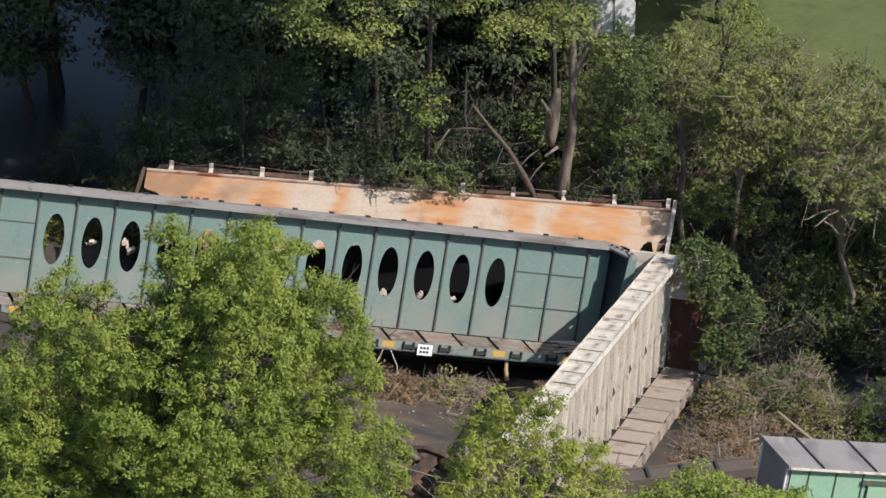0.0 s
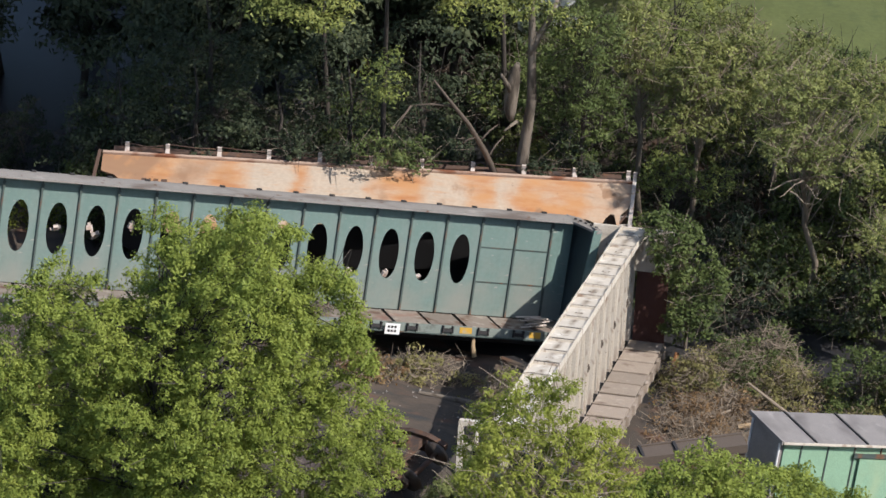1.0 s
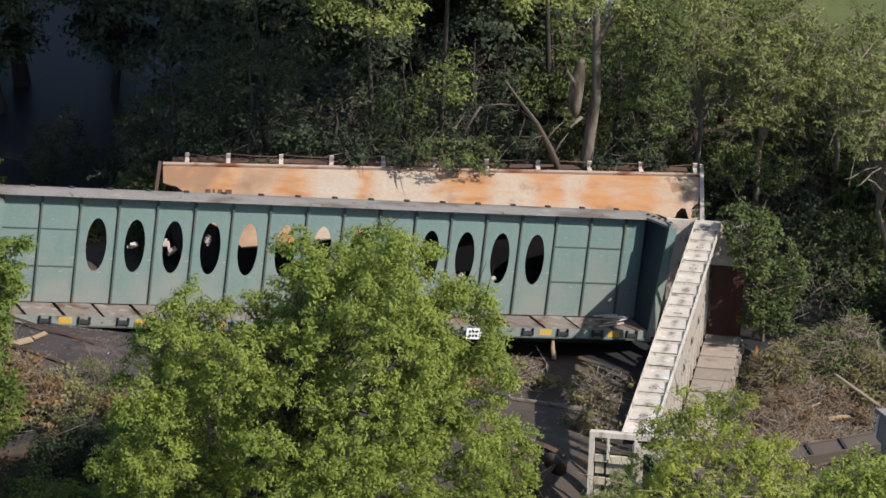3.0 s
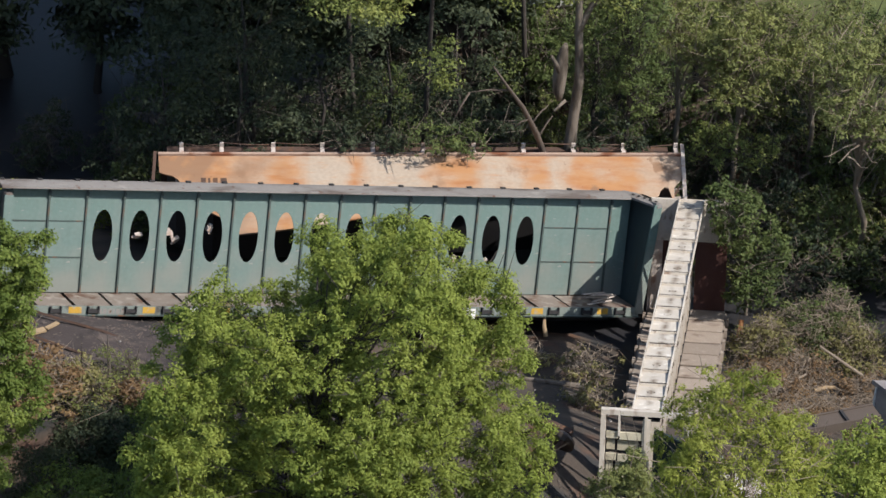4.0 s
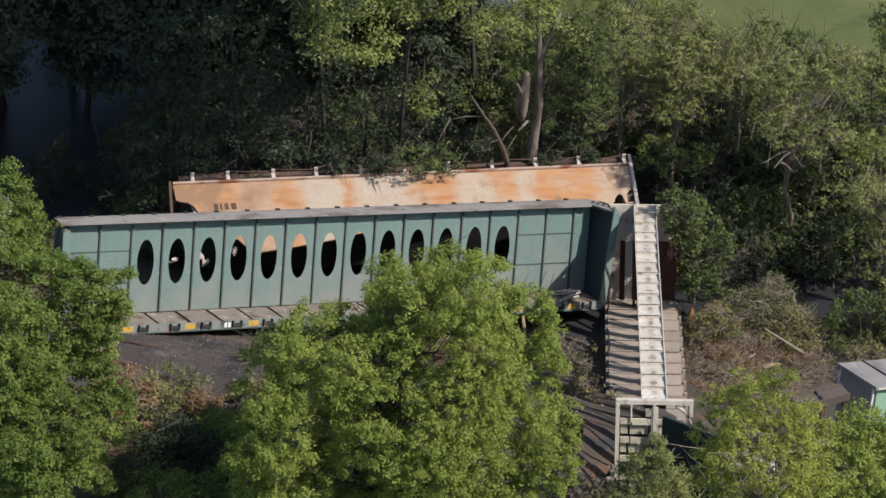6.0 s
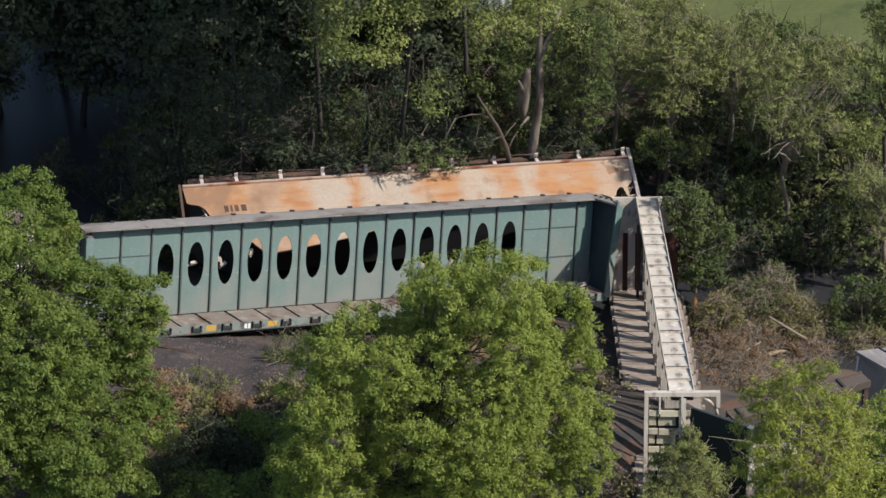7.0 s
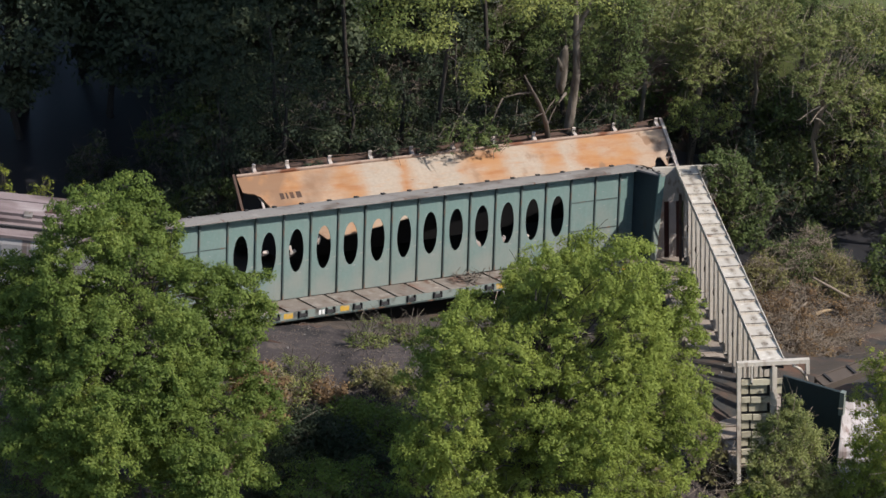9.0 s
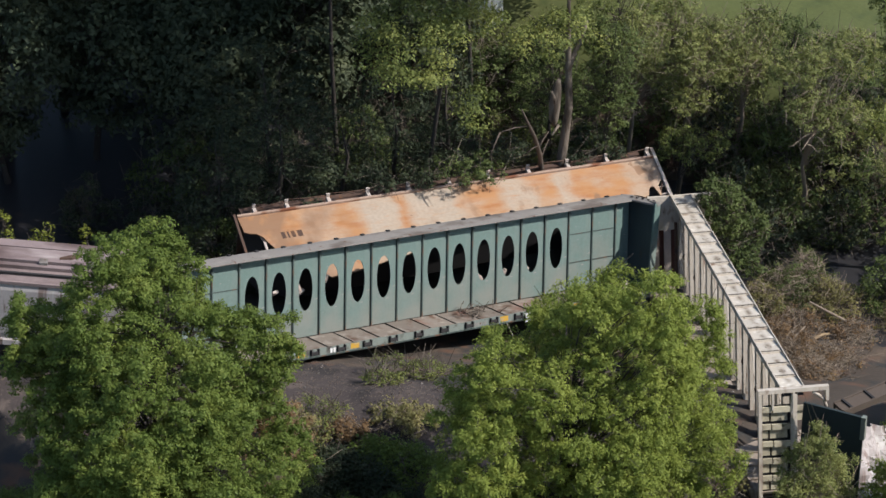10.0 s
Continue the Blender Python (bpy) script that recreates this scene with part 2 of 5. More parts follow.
M_GRASS = material("meadow_grass", (0.075, 0.088, 0.026), 0.95, spots=[((0.105, 0.115, 0.042), 0.2, 0.48, 0.2, (1, 1, 1)), ((0.052, 0.066, 0.02), 0.9, 0.55, 0.15, (1, 1, 1))], scale=0.5, bump=0.4, bump_scale=5)
L_FRONT = leaf_material("ash_leaves", [(0.12, 0.154, 0.031), (0.188, 0.228, 0.044), (0.262, 0.292, 0.062)])
L_LEFT = leaf_material("maple_leaves", [(0.07, 0.104, 0.022), (0.12, 0.162, 0.034), (0.198, 0.234, 0.05)])
L_YELLOW = leaf_material("willow_leaves", [(0.12, 0.145, 0.027), (0.205, 0.23, 0.04), (0.3, 0.31, 0.065)])
# darkened and blued in colour to stand for the wood's shade
L_BACK = leaf_material("shade_darkened_leaves", [(0.028, 0.038, 0.025), (0.05, 0.064, 0.035), (0.092, 0.105, 0.048)])
L_POPLAR = leaf_material("poplar_leaves", [(0.08, 0.104, 0.032), (0.152, 0.178, 0.05), (0.29, 0.3, 0.085)])
L_SCRUB = leaf_material("scrub_leaves", [(0.125, 0.118, 0.046), (0.205, 0.19, 0.074), (0.32, 0.28, 0.112)])

# lighter than L_BACK: fill light for the deep wood put into colour
L_DEEP = leaf_material("shade_lifted_wood_leaves", [(0.046, 0.06, 0.038), (0.075, 0.092, 0.05), (0.115, 0.127, 0.065)])
M_DARKGREEN = material("dark_green_shaded_paint", (0.024, 0.034, 0.034), 0.7)
M_SHADEGREEN = material("shade_darkened_green_paint", (0.04, 0.056, 0.055), 0.75, spots=[((0.055, 0.044, 0.034), 2.0, 0.58, 0.15, (1, 1, 0.3)), ((0.06, 0.08, 0.074), 1.2, 0.56, 0.2, (1, 1, 0.4))])
M_SILL = material("sill_green", (0.15, 0.172, 0.148), 0.7, spots=[((0.0546, 0.0468, 0.039), 2.0, 0.56, 0.12, (1, 1, 1))])
M_RUSTWHITE = material("rust_streaked_white", (0.429, 0.367, 0.312), 0.8, spots=[((0.234, 0.109, 0.0546), 2.0, 0.54, 0.14, (1, 1, 0.5))])
M_RUSTEDGE = material("pale_rusty_edge", (0.328, 0.234, 0.172), 0.8, spots=[((0.156, 0.0624, 0.0312), 1.5, 0.52, 0.1, (0.5, 1, 1))])
M_HATCH = material("purple_brown_roof", (0.2, 0.155, 0.145), 0.8, spots=[((0.085, 0.058, 0.052), 0.9, 0.5, 0.14, (0.3, 1, 1)), ((0.3, 0.255, 0.235), 1.6, 0.57, 0.12, (0.25, 1, 1))])
M_WHEEL = material("worn_wheel_steel", (0.109, 0.0858, 0.0702), 0.5, 0.6)
M_TIE = material("weathered_tie", (0.0858, 0.0663, 0.0507), 0.95)
M_BALLAST = material("ballast_earth", (0.05, 0.04, 0.036), 0.95, spots=[((0.09, 0.07, 0.058), 1.6, 0.56, 0.1, (1, 1, 1)), ((0.028, 0.024, 0.022), 0.7, 0.48, 0.14, (1, 1, 1)), ((0.11, 0.088, 0.07), 7.0, 0.6, 0.1, (1, 1, 1))], scale=2.0, bump=0.7, bump_scale=9)
M_STONE = material("ballast_stone", (0.125, 0.1, 0.082), 0.9, grain=0.4, scale=6)
M_CHIP = material("pale_chip", (0.24, 0.22, 0.195), 0.9, grain=0.3)
M_SPLIT = material("split_wood", (0.29, 0.21, 0.12), 0.85, grain=0.3)
M_ORANGE = material("orange_splintered_wood", (0.234, 0.109, 0.0468), 0.9)
L_MID = leaf_material("mid_leaves", [(0.05, 0.07, 0.026), (0.09, 0.118, 0.038), (0.155, 0.18, 0.058)])
L_OLIVE = leaf_material("olive_leaves", [(0.088, 0.106, 0.04), (0.165, 0.182, 0.06), (0.28, 0.285, 0.095)])
L_BROWN = leaf_material("withered_leaves", [(0.11, 0.07, 0.04), (0.19, 0.12, 0.06), (0.28, 0.19, 0.09)])


# ---- mesh helpers ----
def mesh_of(name, verts, faces, mat):
    me = bpy.data.meshes.new(name)
    me.from_pydata([tuple(v) for v in verts], [], faces)
    me.update()
    me.materials.append(mat)
    return me


def quads(name, v, mat):
    """A mesh of loose faces from an (n, 3 or 4, 3) array."""
    v = np.asarray(v, dtype=np.float32)
    k, m = len(v), v.shape[1]
    me = bpy.data.meshes.new(name)
    me.vertices.add(m * k)
    me.vertices.foreach_set("co", v.reshape(-1))
    me.loops.add(m * k)
    me.loops.foreach_set("vertex_index", np.arange(m * k, dtype=np.int32))
    me.polygons.add(k)
    me.polygons.foreach_set("loop_start", np.arange(0, m * k, m, dtype=np.int32))
    me.update(calc_edges=True)
    me.materials.append(mat)
    return me


BOX_FACES = [(0, 3, 2, 1), (4, 5, 6, 7), (0, 1, 5, 4), (1, 2, 6, 5), (2, 3, 7, 6), (3, 0, 4, 7)]


class Shape:
    """Collects boxes, beams and plates into one mesh."""

    def __init__(self):
        self.v, self.f = [], []

    def add(self, verts, faces):
        k = len(self.v)
        self.v += [Vector(p) for p in verts]
        self.f += [tuple(i + k for i in f) for f in faces]
        return self

    def box(self, a, b, m=None):
        (x0, y0, z0), (x1, y1, z1) = a, b
        p = [Vector(q) for q in ((x0, y0, z0), (x1, y0, z0), (x1, y1, z0), (x0, y1, z0), (x0, y0, z1), (x1, y0, z1), (x1, y1, z1), (x0, y1, z1))]
        return self.add([m @ q for q in p] if m else p, BOX_FACES)

    def beam(self, a, b, w, h, up=(0, 0, 1)):
        a, b = Vector(a), Vector(b)
        d = (b - a).normalized()
        u = Vector(up)
        s = d.cross(u)
        if s.length < 1e-4:
            s = d.cross(Vector((1, 0, 0)))
        s.normalize()
        u = s.cross(d)
        c = [(-1, -1), (1, -1), (1, 1), (-1, 1)]
        return self.add([e + s * (w / 2 * i) + u * (h / 2 * j) for e in (a, b) for i, j in c], [(0, 1, 2, 3), (7, 6, 5, 4), (0, 4, 5, 1), (1, 5, 6, 2), (2, 6, 7, 3), (3, 7, 4, 0)])

    def tube(self, pts, radii, n=10):
        """A tapered tube through points."""
        k = len(self.v)
        pts = [Vector(p) for p in pts]
        for i, p in enumerate(pts):
            d = (pts[min(i + 1, len(pts) - 1)] - pts[max(i - 1, 0)]).normalized()
            s = d.cross(Vector((0.31, 0.95, 0.05))).normalized()
            u = s.cross(d)
            self.v += [p + (s * math.cos(2 * math.pi * j / n) + u * math.sin(2 * math.pi * j / n)) * radii[i] for j in range(n)]
        for i in range(len(pts) - 1):
            for j in range(n):
                a, b = k + i * n + j, k + i * n + (j + 1) % n
                self.f.append((a, b, b + n, a + n))
        self.f.append(tuple(k + j for j in reversed(range(n))))
        self.f.append(tuple(k + (len(pts) - 1) * n + j for j in range(n)))
        return self

    def mesh(self, name, mat):
        return mesh_of(name, self.v, self.f, mat)


def part(name, shape, mat, parent, label=""):
    """Links a shape as one mesh under a thing or a part."""
    ob = new(name, shape if isinstance(shape, bpy.types.Mesh) else shape.mesh(name, mat))
    ob.parent = parent
    if name in ("trunk", "stem", "bough", "stub", "wheel", "axle", "strap", "handrail"):
        ob.data.polygons.foreach_set("use_smooth", [True] * len(ob.data.polygons))
    if label:
        ob["label"] = label
    return ob


def bevel(ob, width=0.02, segments=2):
    b = ob.modifiers.new("bevel", "BEVEL")
    b.width, b.segments, b.limit_method = width, segments, "ANGLE"
    return ob


def thing(name, m, label, category, group=""):
    ob = new(name)
    ob.empty_display_size = 0.2
    ob.matrix_world = m
    return tagged(ob, label, category, group)


def axes(origin, x, y, z):
    m = Matrix.Identity(4)
    for i, c in enumerate((x, y, z)):
        m.col[i][:3] = Vector(c).normalized()
    m.translation = origin
    return m


# ---- terrain ----
def smooth(a, b, x):
    t = min(1, max(0, (x - a) / (b - a)))
    return t * t * (3 - 2 * t)


PROFILE = ((-14, -1.2), (-6, -0.95), (-4, -0.35), (-1.2, 0.3), (3.6, 2.5), (7.5, 4.3), (9, 4.8), (11.5, 4.8), (16, 3.6), (40, 2.5), (80, 2.5))


def ground_z(x, y):
    s = -0.73 * x - 0.69 * y
    h = float(np.interp(s, [p[0] for p in PROFILE], [p[1] for p in PROFILE]))
    h -= 2.4 * math.exp(-((x - 3.2) ** 2 + (y + 18.6) ** 2) / 16)
    r = 0.8 * x + 0.45 * y
    h += 5.2 * smooth(14.5, 23, r) + 6 * smooth(24, 120, y - 0.2 * x)
    h += 0.2 * noise.noise((x * 0.35, y * 0.35, 0)) + 0.09 * noise.noise((x * 1.3, y * 1.3, 3))
    return h


def gz(x, y, dz=0.0):
    return (x, y, ground_z(x, y) + dz)


def terrain():
    xs = np.concatenate([np.linspace(-900, -70, 8), np.linspace(-60, 70, 261), np.linspace(80, 900, 8)])
    ys = np.concatenate([np.linspace(-900, -70, 8), np.linspace(-50, 60, 221), np.linspace(66, 120, 10), np.linspace(150, 1200, 8)])
    v = [(x, y, ground_z(x, y)) for y in ys for x in xs]
    n = len(xs)
    f = [(j * n + i, j * n + i + 1, (j + 1) * n + i + 1, (j + 1) * n + i) for j in range(len(ys) - 1) for i in range(n - 1)]
    me = mesh_of("ground", v, f, M_GROUND)
    me.polygons.foreach_set("use_smooth", [True] * len(f))
    me.materials.append(M_GRASS)
    me.materials.append(M_BALLAST)
    for p in me.polygons:
        c = p.center
        s = -0.73 * c.x - 0.69 * c.y + 1.2 * noise.noise((c.x * 0.5, c.y * 0.5, 7))
        if (0.8 * c.x + 0.45 * c.y > 19 and c.y < 18 + 0.4 * noise.noise((c.x, c.y, 1))) or s > 22:
            p.material_index = 1
        elif 5.5 < s < 12.5 and c.x < 1:
            p.material_index = 2
    return tagged(new("ground", me), "dark muddy bank with brown ballast and a meadow beyond", "ground", kind="structure")


terrain()
w = Shape().add([(-200, -60, -0.62), (200, -60, -0.62), (200, 60, -0.62), (-200, 60, -0.62)], [(0, 1, 2, 3)])
tagged(new("water", w.mesh("water", M_WATER)), "still brown creek water in shade", "water", kind="structure")

# ---- green flatcar with the oval-windowed partition ----
S = 1.22
GX, GZ = Vector((0.9746, 0, -0.2238)).normalized(), Vector((0.2085, 0.2565, 0.9445))
GZ = (GZ - GX * GZ.dot(GX)).normalized()
GREEN = axes((-0.35, -0.32, 2.38), GX, GZ.cross(GX), GZ)


def oval_panel(w, h, cz, rx, rz, t=0.03, n=36):
    """A plate w by h with an oval hole whose middle is at height cz."""
    s = Shape()
    inner, outer = [], []
    for i in range(n):
        a = 2 * math.pi * i / n
        c, q = math.cos(a), math.sin(a)
        inner.append((rx * c, cz + rz * q))
        k = min((w / 2) / abs(c) if abs(c) > 1e-6 else 1e9, ((h - cz) if q > 0 else cz) / abs(q) if abs(q) > 1e-6 else 1e9)
        outer.append((k * c, cz + k * q))
    for cx, cy in ((-w / 2, 0), (w / 2, 0), (w / 2, h), (-w / 2, h)):
        i = min(range(n), key=lambda j: (outer[j][0] - cx) ** 2 + (outer[j][1] - cy) ** 2)
        outer[i] = (cx, cy)
    v = [(x, y, z) for y in (-t / 2, t / 2) for ring in (inner, outer) for x, z in ring]
    f = []
    for i in range(n):
        j = (i + 1) % n
        f += [(i, n + i, n + j, j), (2 * n + i, 2 * n + j, 3 * n + j, 3 * n + i), (i, j, 2 * n + j, 2 * n + i), (n + i, 3 * n + i, 3 * n + j, n + j)]
    return s.add(v, f)


def bars(parent, m, widths, h, mat, gap=0.05):
    """Plain bars in the place of writing, each a flat mesh."""
    x = 0
    for w in widths:
        b = part("lettering", Shape().box((x, -0.004, 0), (x + w, 0.004, h)), mat, parent)
        b.matrix_basis = m
        x += w + gap


def green_car():
    car = thing("flatcar", GREEN, "derailed green partition flatcar with oval window holes on mud", "railcar")
    H, X, XL = 3.43, 11.1, 10.55
    r = random.Random(2)
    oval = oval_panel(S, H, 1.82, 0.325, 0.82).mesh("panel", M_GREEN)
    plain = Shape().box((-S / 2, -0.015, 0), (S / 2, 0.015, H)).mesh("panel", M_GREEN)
    for k in range(-8, 9):
        p = part("panel", oval if abs(k) <= 6 else plain, None, car)
        p.location = (k * S, r.uniform(-0.006, 0.006), 0)
        p.rotation_euler = (r.uniform(-0.004, 0.004), 0, r.uniform(-0.006, 0.006))
    for x0, x1 in ((-XL, -8.5 * S), (8.5 * S, X)):
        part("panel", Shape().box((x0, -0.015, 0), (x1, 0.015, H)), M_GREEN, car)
    rib = Shape().box((-0.02, -0.08, 0), (0.02, -0.018, H - 0.06)).box((-0.028, -0.088, 0.0), (0.028, -0.08, H - 0.06)).box((-0.02, 0.018, 0), (0.02, 0.08, H - 0.06)).mesh("rib", M_GREEN_RIB)
    for k in range(-9, 9):
        q = part("rib", rib, None, car)
        q.location = ((k + 0.5) * S, 0, 0)
        for z in (H - 0.3, H - 0.42):
            part("bolt_plate", Shape().box((-0.05, -0.115, z), (0.05, -0.1, z + 0.07)), M_GREEN_RIB, q)
    for k in (-8, -7, 7, 8):
        for z in (1.1, 2.25):
            part("stiffener", Shape().box((k * S - 0.56, -0.045, z), (k * S + 0.56, -0.016, z + 0.035)), M_GREEN_RIB, car)
    cap = Shape()
    prof = [(-0.42, H - 0.09), (-0.42, H - 0.03), (0.0, H + 0.06), (0.22, H + 0.08), (0.22, H + 0.02), (-0.36, H - 0.05)]
    m = len(prof)
    cap.add([(x, y, z) for x in (-XL - 0.25, X - 0.2) for y, z in prof], [(i, (i + 1) % m, (i + 1) % m + m, i + m) for i in range(m)] + [tuple(reversed(range(m))), tuple(range(m, 2 * m))])
    part("top_chord", cap, M_CAP, car, "weathered grey steel top chord")
    top_plate = [(X - 0.2, -0.34, H - 0.01), (X - 0.2, 0.24, H + 0.1), (X + 0.2, 0.0, H + 0.06), (X + 0.42, -1.46, H - 0.06), (X + 0.24, -1.46, H - 0.1)]
    part("gusset", Shape().add(top_plate + [(x, y, z - 0.07) for x, y, z in top_plate], [(4, 3, 2, 1, 0), (5, 6, 7, 8, 9)] + [(k, (k + 1) % 5, (k + 1) % 5 + 5, k + 5) for k in range(5)]), M_CAP, car, "bent grey corner gusset")
    for k in range(5):
        part("bolt_plate", Shape().box((X - 0.1 + 0.1 * k, -0.3 - 0.22 * k, H + 0.045 - 0.015 * k), (X - 0.03 + 0.1 * k, -0.22 - 0.22 * k, H + 0.085 - 0.015 * k)), M_DARK, car)
    for k in range(-9, 9):
        part("lug", Shape().box((k * S + 0.25, 0.12, H + 0.082), (k * S + 0.4, 0.24, H + 0.13)), M_DARK, car)
    for side in (-1, 1):
        for k in range(-9, 9):
            x0, x1 = max((k + 0.06) * S, -XL + 0.05), (k + 0.97) * S
            z = r.uniform(-0.012, 0.012)
            d = Shape().add([(x, y, q + z) for x in (x0, x1) for y, q in ((side * 0.1, -0.01), (side * 1.40, -0.10), (side * 1.40, -0.16), (side * 0.1, -0.07))], [(0, 1, 5, 4), (1, 2, 6, 5), (2, 3, 7, 6), (3, 0, 4, 7), (3, 2, 1, 0), (4, 5, 6, 7)])
            part("deck_plate", d, M_DECK, car)
            winch = part("winch", Shape().box(((k + 0.5) * S - 0.14, min(side * 1.423, side * 1.5), -0.3), ((k + 0.5) * S + 0.16, max(side * 1.423, side * 1.5), -0.19)), M_DARK, car)
            for q in (-0.18, 0.15):
                part("bracket", Shape().box(((k + 0.5) * S + q, min(side * 1.423, side * 1.53), -0.33), ((k + 0.5) * S + q + 0.04, max(side * 1.423, side * 1.53), -0.1)), M_DARK, winch)
        part("side_sill", Shape().box((-XL, min(side * 1.36, side * 1.42), -0.38), (X, max(side * 1.36, side * 1.42), -0.1)), M_SILL, car)
        part("sill_flange", Shape().box((-XL, min(side * 1.34, side * 1.47), -0.415), (X, max(side * 1.34, side * 1.47), -0.38)), M_GREEN_RIB, car)
    part("centre_sill", Shape().box((-XL, -0.35, -0.8), (X, 0.35, -0.2)), M_DARK, car)
    part("floor", Shape().box((-XL, -1.34, -0.3), (X, 1.34, -0.2)), M_DARK, car)
    for e, X, w, lean, top in ((-1, XL, 0.4, 0.0, H - 0.35), (1, X, 1.42, 0.3, H - 0.1)):
        # the far bulkhead leans out towards its top
        out = Matrix.Translation((e * X, 0, -0.3)) @ Matrix.Rotation(e * math.atan2(lean, top + 0.3), 4, "Y")
        hh = top + 0.3
        # sheet paint darkened to stand for deep shade; posts keep the car's green
        bk = part("bulkhead", Shape().box((-0.03, -w, 0), (0.03, w, hh), out), M_SHADEGREEN, car, "green end bulkhead with paint darkened as shade")
        for y in (-w - 0.02, w - 0.06):
            part("corner_post", Shape().box((-0.15, y, 0), (0.13, y + 0.08, hh + 0.04), out), M_GREEN, bk)
        for z in (0.8, 1.6, 2.4):
            part("stiffener", Shape().box((e * 0.03 - 0.05, -w + 0.06, z), (e * 0.03 + 0.05, w - 0.06, z + 0.1), out), M_GREEN, bk)
        part("top_rail", Shape().box((-0.1, -w, hh), (0.1, -w * 0.3, hh + 0.1), out), M_CAP, bk)
    for x, wdt in ((-8.5, 0.42), (-6.1, 0.4), (3.6, 0.4), (7.35, 0.42), (9.75, 0.4), (-3.6, 0.4)):
        part("reflector", Shape().box((x - wdt / 2, -1.428, -0.33), (x + wdt / 2, -1.421, -0.13)), M_YELLOW, car, "yellow painted reflector")
    pl = part("placard", Shape().box((4.55, -1.58, -0.47), (5.05, -1.565, -0.12)), M_WHITE, car, "white placard with dark bars")
    for x in (4.63, 4.74, 4.85):
        for z in (-0.4, -0.27):
            part("marking", Shape().box((x, -1.585, z), (x + 0.08, -1.581, z + 0.08)), M_DARK, pl)
    for x, y, z, a in ((4.95, 0.3, 1.1, 20), (3.72, 0.3, 1.06, -30), (6.05, 0.3, 1.05, 50), (-6.0, 0.4, 1.75, 70), (-4.95, 0.4, 1.85, -20), (-4.7, 0.5, 1.6, 40), (-3.6, 0.45, 2.0, 15)):
        sc_ = part("scrap", Shape().box((-0.1, -0.05, -0.1), (0.09, 0.05, 0.06)).box((-0.05, -0.06, 0.0), (0.03, 0.06, 0.14)).box((0.02, -0.03, -0.2), (0.1, 0.04, -0.02)), M_RUSTWHITE, car, "crumpled pale scrap")
        sc_.matrix_basis = pose(x, y, z, a, a * 0.6, a)
    bars(car, Matrix.Translation((-7.75, -1.425, -0.34)), (0.11, 0.11, 0.11, 0.05, 0.11, 0.11), 0.15, M_CAP)
    bars(car, Matrix.Translation((-4.75, -1.425, -0.34)), (0.1, 0.1, 0.1), 0.17, M_WHITE)
    bars(car, Matrix.Translation((2.0, -1.425, -0.32)), (0.08, 0.08, 0.08, 0.08, 0.04, 0.08), 0.12, M_CAP)
    return car


green_car()

# branches and torn slats lying on the green deck, wires hanging to the mud
def deck_litter():
    rng = np.random.default_rng(77)
    ob = thing("branch_litter", GREEN @ Matrix.Translation((2.5, -0.85, -0.03)), "dead twigs caught on the green flatcar deck", "twigs")
    n = 70
    p = np.column_stack([rng.normal(size=n) * 0.35, rng.normal(size=n) * 0.2, rng.uniform(0.02, 0.35, n)])
    d = rng.normal(size=(n, 3)) * (1, 0.5, 0.4)
    d /= np.linalg.norm(d, axis=1)[:, None]
    ln = rng.uniform(0.15, 0.6, n)[:, None]
    tagged(part("twigs", quads("twigs", sticks(p - d * ln * 0.5, p + d * ln * 0.5, 0.018, 0.008), M_BARK), None, ob), kind="stuff")
    r = random.Random(4)
    for i in range(7):
        o = new("metal_strip", Shape().box((-0.5, -0.04, -0.015), (0.5, 0.04, 0.015)).mesh("metal_strip", M_RUSTWHITE))
        o.matrix_world = GREEN @ pose(9.9 + r.uniform(-0.3, 0.3), -0.9 + r.uniform(-0.35, 0.3), 0.02 + 0.045 * i, r.uniform(-6, 6), r.uniform(-8, 8), r.uniform(10, 50))
        tagged(o, "pale bent metal slat piled on the flatcar deck", "scrap", "slats on the deck")
    for x, dx in ((3.45, -0.55), (3.7, 0.25)):
        a = GREEN @ Vector((x, -1.46, -0.42))
        b = Vector((a.x + dx, a.y - 0.25, ground_z(a.x + dx, a.y - 0.25)))
        w = new("cable", Shape().tube([a, a.lerp(b, 0.5) + Vector((0.05, 0, 0.12)), b], [0.018, 0.018, 0.018], 5).mesh("cable", M_RUSTWHITE))
        tagged(w, "pale loose cable hanging from the flatcar sill", "cable")


# ---- pale grey flatcar with the open truss ----
d, gw = Vector((0.4752, 0.851, -0.2238)), Vector((0.8734, -0.487, 0.0027))
GREY = axes(Vector((2.879, -18.541, 7.959)) - gw.cross(d) * 3.85, gw, d, gw.cross(d))


